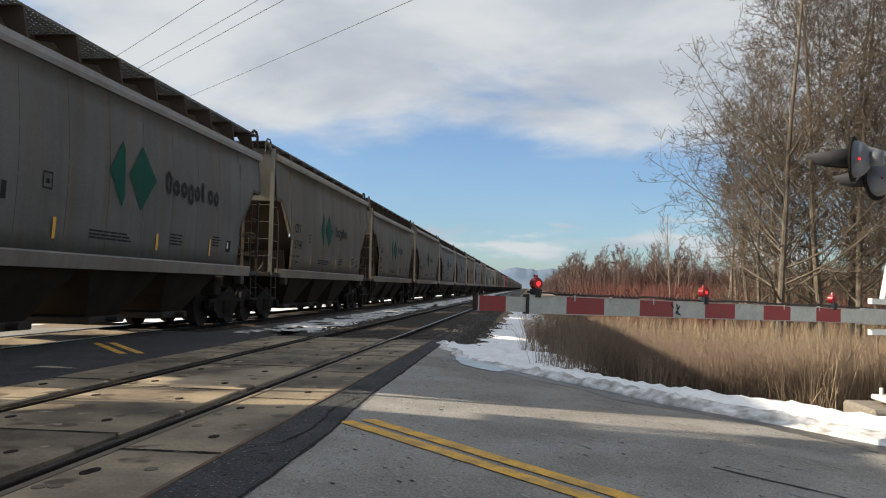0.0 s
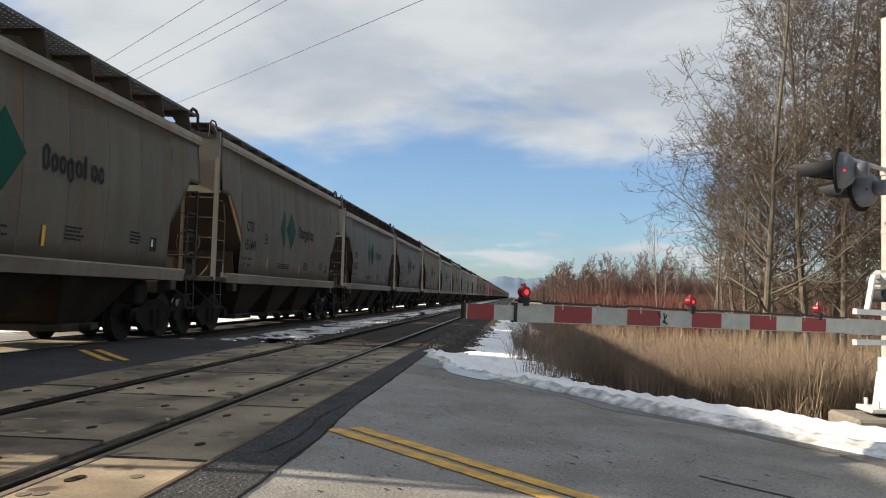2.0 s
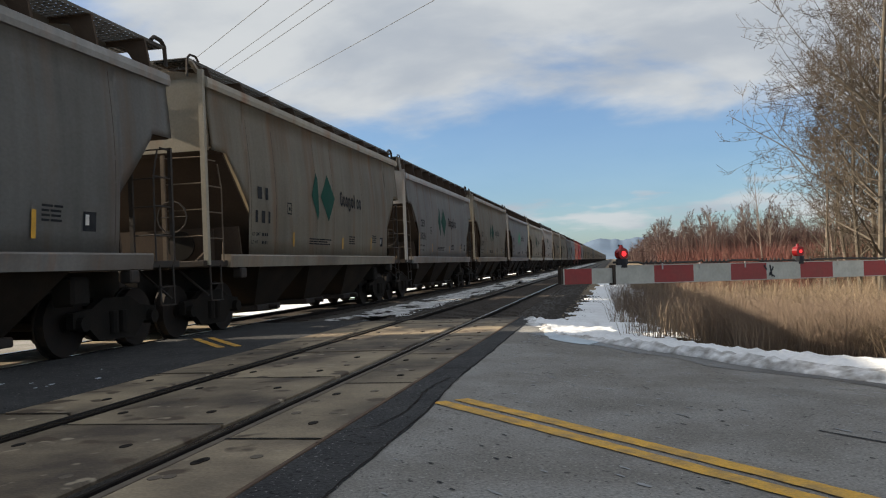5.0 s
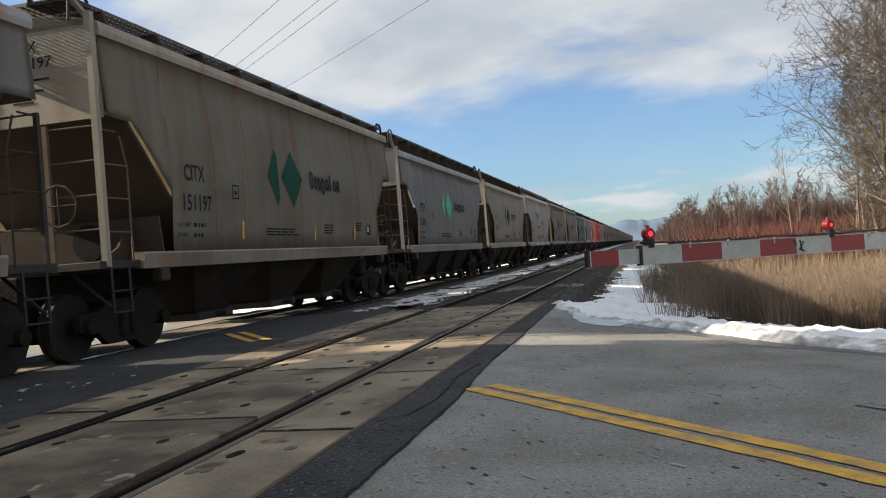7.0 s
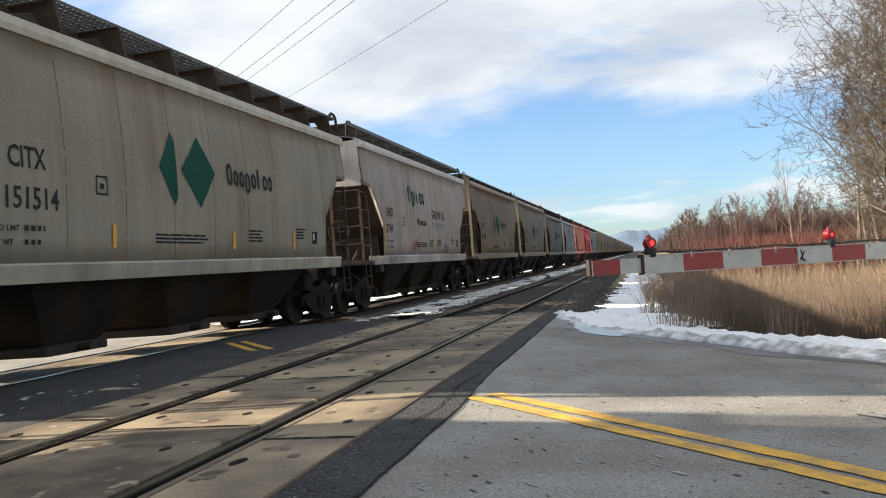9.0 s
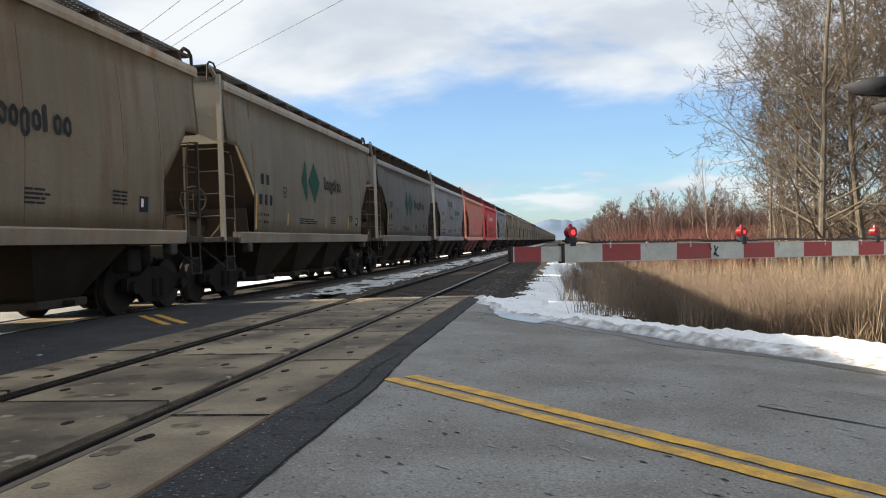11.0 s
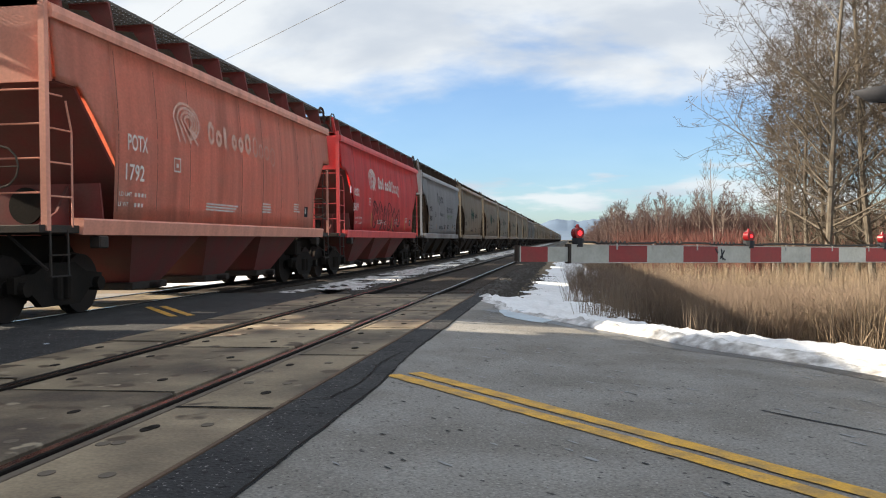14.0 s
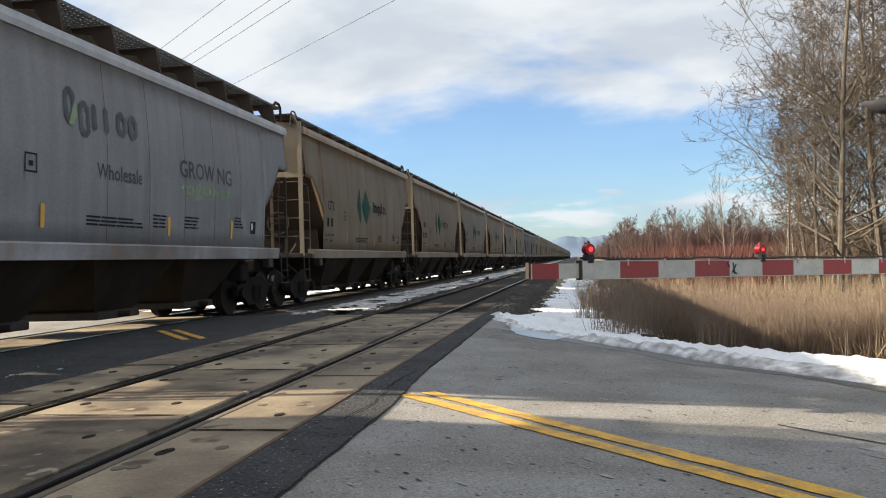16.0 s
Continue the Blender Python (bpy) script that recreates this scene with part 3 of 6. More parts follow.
# ---- tracks ----
def build_rail(parent, x, y0, y1):
    bm = bmesh.new()
    prism(bm, [(x - 0.07, -0.17), (x + 0.07, -0.17), (x + 0.012, -0.14), (x + 0.012, -0.045), (x + 0.036, -0.03), (x + 0.036, -0.004), (x + 0.028, 0.0), (x - 0.028, 0.0),
               (x - 0.036, -0.004), (x - 0.036, -0.03), (x - 0.012, -0.045), (x - 0.012, -0.14)], "y", y0, y1)
    rail = part("rail", bm, M_RAIL, parent)
    bm = bmesh.new()
    box(bm, x - 0.026, x + 0.026, y0, y1, 0.0, 0.004)
    part("running_surface", bm, M_RAIL_TOP, rail, "bright worn top of the rail")


def build_track(name, x, label):
    track = thing(name, label, "railway track", "tracks", "structure")
    for s in (-0.755, 0.755):
        build_rail(track, x + s, -60, 1800)
    # ballast shoulder beyond the crossing, and before it
    for y0, y1 in ((16.3, 1800), (-60, -20)):
        bm = bmesh.new()
        prism(bm, [(x - 2.3, -0.75), (x - 1.75, -0.10), (x + 1.75, -0.10), (x + 2.3, -0.75)], "y", y0, y1)
        part("ballast_bed", bm, M_BALLAST, track)
    tie = bmesh.new()
    box(tie, -1.3, 1.3, -0.115, 0.115, -0.25, -0.075, 0.01)
    first = part("tie", tie, M_TIE, track)
    first.location = (x, 16.7, 0)
    for i in range(1, 160):
        o = new("tie", first.data)
        o.parent, o.location = track, (x + random.uniform(-0.02, 0.02), 16.7 + 0.53 * i, 0)
    return track


near_track = build_track("near_track", 0.0, "empty railway track with polished rails on dark ballast")
far_track = build_track("far_track", FAR_TRACK, "railway track under the freight train, on dark ballast")


def stones(name, x0, x1, y0, y1, count, mat, size, zf, label):
    """Loose ballast stones, one mesh."""
    verts, faces = [], []
    for _ in range(count):
        x, y, r = random.uniform(x0, x1), random.uniform(y0, y1), random.uniform(0.5, 1.2) * size
        c = Vector((x, y, zf(x, y)))
        p = [c + Vector((random.uniform(0.6, 1) * r * a, random.uniform(0.6, 1) * r * b, random.uniform(0.5, 1) * r * h)) for a, b, h in ((1, 0, 0.1), (-0.5, 0.9, 0), (-0.5, -0.9, 0.1), (0, 0, 1))]
        k = len(verts)
        verts += p
        faces += [(k, k + 1, k + 3), (k + 1, k + 2, k + 3), (k + 2, k, k + 3)]
    return tagged(from_lists(name, verts, faces, mat), label, "ballast", kind="stuff")


stones("ballast_stones", -1.9, 2.2, 16.2, 45, 8000, M_BALLAST, 0.045, lambda x, y: -0.10 - 0.3 * max(0, abs(x) - 1.75), "dark crushed stone ballast between the ties")
stones("verge_gravel", 1.7, 3.0, 15.5, 30, 1500, M_BALLAST, 0.05, lambda x, y: -0.18 - 0.10 * max(0, x - 1.75), "dark gravel on the verge beside the track")


# ---- the train ----
CAR = 14.25            # from coupler to coupler
HALF = 6.45            # half the length of the body at the roof


def side_x(y, z):
    """How far the bellied side sheet stands from the car's middle line."""
    t = (z - 1.4) / 2.75
    belly = 1.545 + 0.075 * math.sin(math.pi * min(max(t, 0), 1)) ** 1.2 - 0.03 * t
    seam = abs(math.sin(math.pi * (y + 6.1) / 1.22))
    return belly + 0.018 * seam


def cut_z(y):
    """The lower edge of the side sheet: the sill, and the slanted cut at each end."""
    a = abs(y)
    if a < 4.98:
        return 1.40
    if a < 5.90:
        return 2.30 + (a - 4.98) / 0.92 * 0.95
    return 3.27


def build_sheet(s, top=4.15):
    ys = sorted({*[-HALF + i * 2 * HALF / (104 if s > 0 else 22) for i in range(105 if s > 0 else 23)], -4.98, 4.98, -4.9801, 4.9801, -5.90, 5.90})
    rows = 8 if s > 0 else 3
    bm = bmesh.new()
    cols = []
    for y in ys:
        z0 = cut_z(y if abs(y) != 4.98 else y * 0.99)
        cols.append([bm.verts.new((s * side_x(y, z0 + (top - z0) * k / rows), y, z0 + (top - z0) * k / rows)) for k in range(rows + 1)])
    for a, b in zip(cols, cols[1:]):
        for k in range(rows):
            bm.faces.new((a[k], b[k], b[k + 1], a[k + 1]) if s > 0 else (b[k], a[k], a[k + 1], b[k + 1]))
    bmesh.ops.solidify(bm, geom=bm.faces[:], thickness=0.02)
    for f in bm.faces:
        f.smooth = True
    return bm


def wheel_mesh(bm, x, y, face):
    """A flanged wheel at the end of an axle."""
    rod(bm, (x - 0.065, y, 0.46), (x + 0.065, y, 0.46), 0.46, 20)
    rod(bm, (x - face * 0.10, y, 0.46), (x - face * 0.065, y, 0.46), 0.485, 20)
    rod(bm, (x + face * 0.06, y, 0.46), (x + face * 0.09, y, 0.46), 0.12, 14)


def build_car(paint_mat, name="hopper_car", roof_rail=False, up=0.0):
    """up: how much higher the sides and roof of the tall-bodied cars reach."""
    car = thing(name, "weathered covered hopper freight car of a moving train", "freight car", "hopper cars of the train")
    # darker coat for end recesses, hoppers and brackets: grime plus shade as colour
    dirty = M_SHADED_RED if paint_mat in (PAINTS["red"], PAINTS["orange"]) else M_SHADED_SLOPE
    for s in (1, -1):
        part("side_sheet", build_sheet(s, 4.15 + up), paint_mat, car)
        bm = bmesh.new()
        prism(bm, [(s * 1.50, 4.12 + up), (s * 1.585, 4.12 + up), (s * 1.60, 4.20 + up), (s * 1.585, 4.30 + up), (s * 1.45, 4.37 + up), (s * 1.42, 4.34 + up)], "y", -HALF - 0.04, HALF + 0.04)
        part("top_chord", bm, paint_mat, car)
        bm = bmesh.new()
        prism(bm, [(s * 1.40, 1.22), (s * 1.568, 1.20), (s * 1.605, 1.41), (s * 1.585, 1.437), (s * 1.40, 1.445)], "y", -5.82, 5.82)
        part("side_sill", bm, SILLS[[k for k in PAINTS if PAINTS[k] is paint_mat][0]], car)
        for y in (-5.3, 5.3):
            bm = bmesh.new()
            box(bm, min(s * 1.42, s * 1.60), max(s * 1.42, s * 1.60), y - 0.12, y + 0.12, 1.00, 1.19, 0.02)
            part("jacking_pad", bm, M_IRON, car)
    # arched roof
    bm = bmesh.new()
    arc = [(x, 4.36 + up + 0.17 * (1 - (x / 1.46) ** 2)) for x in [-1.46 + 2.92 * i / 12 for i in range(13)]]
    prism(bm, arc + [(1.46, 4.30 + up), (-1.46, 4.30 + up)], "y", -HALF, HALF)
    part("roof", bm, paint_mat, car)
    bm = bmesh.new()
    prism(bm, [(-0.70, 4.44), (-0.70, 4.82), (-0.60, 4.87), (0.60, 4.87), (0.70, 4.82), (0.70, 4.44)], "y", -6.2, 6.2)
    part("hatch_cover", bm, M_GRATE, car)
    # walkway of open grating along each side of the roof, on brackets
    for s in (1, -1):
        bm = bmesh.new()
        x0, x1 = 0.72, 1.36
        for i in range(7):
            x = s * (x0 + (x1 - x0) * i / 6)
            bar(bm, (x, -6.75, 4.83), (x, 6.75, 4.83), 0.012, 0.045)
        n = 128 if s > 0 else 20
        for i in range(n + 1):
            y = -6.75 + 13.5 * i / n
            bar(bm, (s * x0, y, 4.835), (s * x1, y, 4.835), 0.035, 0.014)
        part("roof_walkway", bm, M_GRATE, car)
        if s < 0:
            continue
        for i in range(10):
            y = -6.1 + 12.2 * i / 9
            bm = bmesh.new()
            if roof_rail:
                bar(bm, (1.40, y, 4.36 + up), (1.36, y, 4.84), 0.035, 0.035)
                bar(bm, (1.36, y, 4.80), (0.72, y, 4.80), 0.035, 0.035)
                part("walkway_bracket", bm, M_GRATE, car)
                continue
            prism(bm, [(1.49, 4.33 + up), (1.40, 4.805), (0.74, 4.805), (0.74, 4.74), (1.05, 4.70 + up * 0.2), (1.24, 4.42 + up)], "y", y - 0.025, y + 0.025)
            box(bm, 0.74, 1.40, y - 0.05, y + 0.05, 4.79, 4.806)
            # painted like the car, but coloured for the shade they stand in
            part("walkway_bracket", bm, dirty, car)
    for e in (1, -1):
        bm = bmesh.new()
        for i in range(5):
            y = e * (6.28 + 0.45 * i / 4)
            bar(bm, (-1.36, y, 4.83), (1.36, y, 4.83), 0.012, 0.045)
        for i in range(28):
            x = -1.36 + 2.72 * i / 27
            bar(bm, (x, e * 6.28, 4.835), (x, e * 6.73, 4.835), 0.035, 0.014)
        part("end_walkway", bm, M_GRATE, car)
        # end sheet, slope sheet, bulkhead with its round hole
        bm = bmesh.new()
        outline = [(-1.54, 3.27), (1.54, 3.27), (1.51, 4.15 + up), (1.40, 4.36 + up), (0.7, 4.48 + up), (0, 4.52 + up), (-0.7, 4.48 + up), (-1.40, 4.36 + up), (-1.51, 4.15 + up)]
        prism(bm, outline, "y", min(e * HALF, e * (HALF - 0.04)), max(e * HALF, e * (HALF - 0.04)))
        part("end_sheet", bm, paint_mat, car)
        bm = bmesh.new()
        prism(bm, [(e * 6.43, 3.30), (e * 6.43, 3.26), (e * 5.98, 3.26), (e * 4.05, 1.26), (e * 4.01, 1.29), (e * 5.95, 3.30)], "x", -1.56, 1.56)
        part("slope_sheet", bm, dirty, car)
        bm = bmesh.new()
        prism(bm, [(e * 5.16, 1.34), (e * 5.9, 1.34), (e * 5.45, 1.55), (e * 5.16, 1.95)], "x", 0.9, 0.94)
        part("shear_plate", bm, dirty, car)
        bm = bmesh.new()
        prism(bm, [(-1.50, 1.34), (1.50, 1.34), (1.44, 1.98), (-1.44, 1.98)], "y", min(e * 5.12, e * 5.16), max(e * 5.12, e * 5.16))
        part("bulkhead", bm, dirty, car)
        # no opening is cut: a near-black disc gives the shade inside it
        bm = bmesh.new()
        rod(bm, (0.25, e * 5.14, 1.66), (0.25, e * 5.20, 1.66), 0.28, 24)
        part("bulkhead_hole", bm, M_UNDER, car, "flat dark disc for the round opening in the bulkhead")
        # end platform and draft sill
        bm = bmesh.new()
        box(bm, -1.52, 1.52, min(e * 5.0, e * 6.72), max(e * 5.0, e * 6.72), 1.22, 1.33, 0.01)
        part("end_platform", bm, M_IRON, car)
        bm = bmesh.new()
        box(bm, -0.34, 0.34, min(e * 4.2, e * 6.85), max(e * 4.2, e * 6.85), 0.60, 1.20, 0.02)
        part("draft_sill", bm, M_UNDER, car)
        bm = bmesh.new()
        box(bm, -0.09, 0.09, min(e * 6.6, e * 7.10), max(e * 6.6, e * 7.10), 0.76, 0.98, 0.03)
        box(bm, -0.17, 0.15, min(e * 6.92, e * 7.12), max(e * 6.92, e * 7.12), 0.72, 1.02, 0.04)
        part("coupler", bm, M_IRON, car)
        for s in (1, -1):
            # corner post, and the ladder beside it
            bm = bmesh.new()
            full = e < 0 and not roof_rail
            bar(bm, (s * 1.50, e * 6.55, 1.25), (s * 1.50, e * 6.55, 4.42 + up if full else 3.14), 0.09 if full else 0.055, 0.09 if full else 0.055)
            part("corner_post", bm, paint_mat if full or dirty is M_SHADED_RED else M_LADDER if e < 0 else M_IRON, car)
            if full:
                bm = bmesh.new()
                bar(bm, (s * 1.40, e * 6.46, 4.40 + up), (s * 1.40, e * 6.74, 4.80), 0.07, 0.05)
                part("post_bracket", bm, paint_mat, car)
            lad = bmesh.new()
            rung_mat = (paint_mat if dirty is M_SHADED_RED else M_LADDER) if e < 0 else M_IRON
            for k in range(4):
                z = 1.72 + 0.46 * k
                for a, b in (((s * 1.50, e * 6.55, z), (s * 1.53, e * 5.99 if k < 3 else e * 6.2, z)), ((s * 1.50, e * 6.58, z + 0.04), (s * 0.75, e * 6.62, z + 0.04))):
                    if s > 0:
                        part("ladder_rung", rod(bmesh.new(), a, b, 0.013, 6), rung_mat, car)
                    else:
                        rod(lad, a, b, 0.013, 6)
            rod(lad, (s * 1.53, e * 5.99, 1.30), (s * 1.53, e * 5.99, 2.64), 0.014, 6)
            rod(lad, (s * 1.53, e * 5.99, 2.64), (s * 1.53, e * 6.12, 3.05), 0.014, 6)
            part("ladder_post", bar(bmesh.new(), (s * 0.75, e * 6.62, 1.2), (s * 0.75, e * 6.62, 3.20), 0.07, 0.05), rung_mat, car)
            part("ladder", lad, rung_mat, car)["kind"] = "stuff"
            bm = bmesh.new()
            for y in (6.10, 6.50):
                bar(bm, (s * 1.52, e * y, 1.26), (s * 1.53, e * y, 0.62), 0.035, 0.02)
            for z in (0.63, 0.92):
                bar(bm, (s * 1.53, e * 6.08, z), (s * 1.53, e * 6.52, z), 0.05, 0.02)
            bar(bm, (s * 1.48, e * 6.5, 0.72), (s * 0.9, e * 6.5, 1.20), 0.04, 0.03)
            part("stirrup_step", bm, M_IRON, car)
        # grab iron that arches over the roof end
        bm = bmesh.new()
        pipe(bm, [(s, e * (6.35 + d), z) for s, d, z in ((1.36, 0, 4.86), (1.36, 0.10, 4.93), (1.36, 0.30, 4.92), (1.36, 0.40, 4.84), (1.36, 0.43, 4.52))], 0.034 if e > 0 else 0.02, 8)
        part("roof_grab_iron", bm, M_IRON, car)
        # truck
        tr = bmesh.new()
        c = e * 5.6
        box(tr, -0.85, 0.85, c - 0.16, c + 0.16, 0.42, 0.78, 0.03)
        truck = part("truck", tr, M_UNDER, car, "grimy two-axle truck")
        for s in (1, -1):
            fr = bmesh.new()
            x = s * 0.98
            prism(fr, [(c - 1.05, 0.40), (c - 1.05, 0.62), (c - 0.62, 0.66), (c - 0.34, 0.80), (c + 0.34, 0.80), (c + 0.62, 0.66), (c + 1.05, 0.62), (c + 1.05, 0.40),
                       (c + 0.72, 0.40), (c + 0.45, 0.18), (c - 0.45, 0.18), (c - 0.72, 0.40)], "x", min(x, x + s * 0.11), max(x, x + s * 0.11))
            for k in (-0.12, 0.12):
                rod(fr, (x + s * 0.12, c + k, 0.28), (x + s * 0.12, c + k, 0.60), 0.08, 10)
            for k in (-0.89, 0.89):
                rod(fr, (x, c + k, 0.46), (x + s * 0.20, c + k, 0.46), 0.11, 12)
            part("side_frame", fr, M_UNDER, truck)
            for k in (-0.89, 0.89):
                wh = bmesh.new()
                wheel_mesh(wh, s * 0.78, c + k, s)
                part("wheel", wh, M_WHEEL, truck)
        for k in (-0.89, 0.89):
            ax = bmesh.new()
            rod(ax, (-0.74, c + k, 0.46), (0.74, c + k, 0.46), 0.08, 10)
            part("axle", ax, M_UNDER, truck)
            ax = bmesh.new()
            box(ax, -0.72, 0.72, c + k * 0.36 - 0.07, c + k * 0.36 + 0.07, 0.22, 0.62, 0.02)
            for q in (-0.66, 0.66):
                box(ax, q - 0.07, q + 0.07, c + k * 0.44 - 0.10, c + k * 0.44 + 0.10, 0.24, 0.70, 0.02)
            part("brake_beam", ax, M_UNDER, truck)
    # three discharge hoppers, centre sill between them
    for y in (-2.86, 0.0, 2.86):
        bm = bmesh.new()
        top = [bm.verts.new(p) for p in ((-1.48, y - 1.42, 1.38), (1.48, y - 1.42, 1.38), (1.48, y + 1.42, 1.38), (-1.48, y + 1.42, 1.38))]
        low = [bm.verts.new(p) for p in ((-0.92, y - 0.55, 0.40), (0.92, y - 0.55, 0.40), (0.92, y + 0.55, 0.40), (-0.92, y + 0.55, 0.40))]
        for i in range(4):
            bm.faces.new((top[i], top[(i + 1) % 4], low[(i + 1) % 4], low[i]))
        bm.faces.new(top), bm.faces.new(low)
        bmesh.ops.recalc_face_normals(bm, faces=bm.faces)
        hop = part("discharge_hopper", bm, dirty if dirty is M_SHADED_RED else M_SHADED_HOPPER, car)
        bm = bmesh.new()
        box(bm, -1.02, 1.02, y - 0.62, y + 0.62, 0.27, 0.40, 0.02)
        rod(bm, (1.02, y, 0.34), (1.22, y, 0.34), 0.05, 10)
        part("outlet_gate", bm, M_IRON, hop)
    bm = bmesh.new()
    box(bm, -0.20, 0.20, -4.2, 4.2, 0.88, 1.34, 0.02)
    part("centre_sill", bm, M_UNDER, car)
    bm = bmesh.new()
    box(bm, 1.0, 1.35, 4.2, 4.6, 0.72, 1.12, 0.04)
    part("brake_valve", bm, M_UNDER, car)
    bm = bmesh.new()
    rod(bm, (-0.9, 3.4, 0.9), (-0.9, 4.3, 0.9), 0.18, 12)
    part("air_reservoir", bm, M_UNDER, car)
    # brake wheel on the trailing end
    bm = bmesh.new()
    for i in range(12):
        a0, a1 = i * math.pi / 6, (i + 1) * math.pi / 6
        rod(bm, (0.95 + 0.28 * math.cos(a0), -6.72, 2.1 + 0.28 * math.sin(a0)), (0.95 + 0.28 * math.cos(a1), -6.72, 2.1 + 0.28 * math.sin(a1)), 0.015, 6)
        if i % 3 == 0:
            rod(bm, (0.95, -6.72, 2.1), (0.95 + 0.28 * math.cos(a0), -6.72, 2.1 + 0.28 * math.sin(a0)), 0.01, 5)
    part("brake_wheel", bm, M_IRON, car)
    if roof_rail:
        for s in (1, -1):
            bm = bmesh.new()
            bar(bm, (s * 1.37, -6.75, 4.86), (s * 1.37, 6.75, 4.86), 0.02, 0.09)
            part("walkway_edge", bm, M_GRATE, car)
    return car


# ---- lettering on the cars ----
def on_side(bm, car, name, mat, gap=0.006, label=""):
    """Lays a flat drawing, x along the car and y up, on the bellied side that faces the road."""
    for v in bm.verts:
        y, z = v.co.x, v.co.y
        v.co = (side_x(y, z) + gap, y, z)
    return part(name, bm, mat, car, label)


def write(car, words, y, z, size, mat, name="lettering", width=0.0, gap=0.008):
    cu = bpy.data.curves.new("words", "FONT")
    cu.body, cu.size, cu.resolution_u = words, size / 0.7, 2
    cu.offset = size * 0.022
    tmp = new("words", cu)
    me = bpy.data.meshes.new_from_object(tmp)
    bpy.data.objects.remove(tmp)
    bpy.data.curves.remove(cu)
    bm = bmesh.new()
    bm.from_mesh(me)
    bpy.data.meshes.remove(me)
    far = max(v.co.x for v in bm.verts)
    k = width / far if width else 1.0
    for v in bm.verts:
        v.co = (v.co.x * k + y, v.co.y + z, 0)
    return on_side(bm, car, name, mat, gap)


def patch(bm, outline, cell=0.3):
    """A flat patch cut into cells, so that it can follow the side."""
    f = bm.faces.new([bm.verts.new((*p, 0)) for p in outline])
    ys = [p[0] for p in outline]
    zs = [p[1] for p in outline]
    for axis, lo, hi in (((1, 0, 0), min(ys), max(ys)), ((0, 1, 0), min(zs), max(zs))):
        n = int((hi - lo) / cell)
        for i in range(1, n + 1):
            c = lo + (hi - lo) * i / (n + 1)
            bmesh.ops.bisect_plane(bm, geom=bm.verts[:] + bm.edges[:] + bm.faces[:], plane_co=[a * c for a in axis], plane_no=axis)
    return f


def bars(car, y0, y1, z, h, mat, rows=1, pitch=0.0, breaks=3, name="small_print", seed=1):
    """Lines of small print too fine to read, as plain bars."""
    rng = random.Random(seed)
    bm = bmesh.new()
    for r in range(rows):
        y = y0
        end = y1 - rng.uniform(0, 0.25) * (y1 - y0)
        while y < end - 0.02:
            w = min(end - y, rng.uniform(0.6, 1.4) * (y1 - y0) / breaks)
            zz = z - r * pitch
            bm.faces.new([bm.verts.new((a, b, 0)) for a, b in ((y, zz), (y + w, zz), (y + w, zz + h), (y, zz + h))])
            y += w + h * 0.7
    ob = on_side(bm, car, name, mat, 0.010)
    ob["kind"] = "stuff"
    return ob


def wordmark(car, y0, y1, z, h, mat, letters, tall=(0,), deep=(), slim=(), bold=0.30):
    """A brand's word as a row of plain rings and blocks, one part each."""
    w = (y1 - y0) / letters
    for i in range(letters):
        bm = bmesh.new()
        top = z + h * (1.0 if i in tall else 0.74)
        low = z - (h * 0.25 if i in deep else 0)
        a, b = y0 + i * w, y0 + i * w + w * (0.35 if i in slim else 0.78)
        c = min(0.09, (b - a) * 0.34)

        def ring(m):
            k = c * (1 - m / max(b - a, 0.01))
            return [bm.verts.new((*p, 0)) for p in ((a + m + k, low + m), (b - m - k, low + m), (b - m, low + m + k), (b - m, top - m - k), (b - m - k, top - m), (a + m + k, top - m), (a + m, top - m - k), (a + m, low + m + k))]

        outer = ring(0)
        if i in slim:
            bm.faces.new(outer)
        else:
            inner = ring((b - a) * bold)
            for k in range(8):
                bm.faces.new((outer[k], outer[(k + 1) % 8], inner[(k + 1) % 8], inner[k]))
        on_side(bm, car, "wordmark_block", mat, 0.016)


def diamonds(car, mat, d=0.0):
    bm = bmesh.new()
    patch(bm, [(d - 1.62, 2.83), (d - 1.20, 2.27), (d - 1.13, 2.42), (d - 1.13, 3.26), (d - 1.20, 3.39)])
    on_side(bm, car, "half_diamond_logo", mat, 0.012)
    bm = bmesh.new()
    patch(bm, [(d - 1.00, 2.84), (d - 0.48, 2.26), (d + 0.06, 2.86), (d - 0.46, 3.41)])
    on_side(bm, car, "diamond_logo", mat, 0.012)


def is_tall(kind, i):
    """The cream and tan cars have higher sides than the rest."""
    return kind in ("cream", "tan") or i in (1, 3)


def end_marks(car, mark, number, ink, seed, up):
    rng = random.Random(seed)
    for words, z in ((mark, 4.02 + up), (number, 3.80 + up)):
        if words:
            ob = write(car, words, 0.0, 2.5, 0.15, ink, "end_lettering", 0.115 * len(words))
            for v in ob.data.vertices:
                v.co = (0.12 + v.co.y, -HALF - 0.006, z + v.co.z - 2.5)
    bm = bmesh.new()
    for r in range(6):
        z = 3.70 + up - 0.075 * r
        w = rng.uniform(0.25, 0.62)
        bm.faces.new([bm.verts.new(p) for p in ((0.15, -HALF - 0.006, z), (0.15 + w, -HALF - 0.006, z), (0.15 + w, -HALF - 0.006, z + 0.03), (0.15, -HALF - 0.006, z + 0.03))])
    part("end_small_print", bm, ink, car)["kind"] = "stuff"


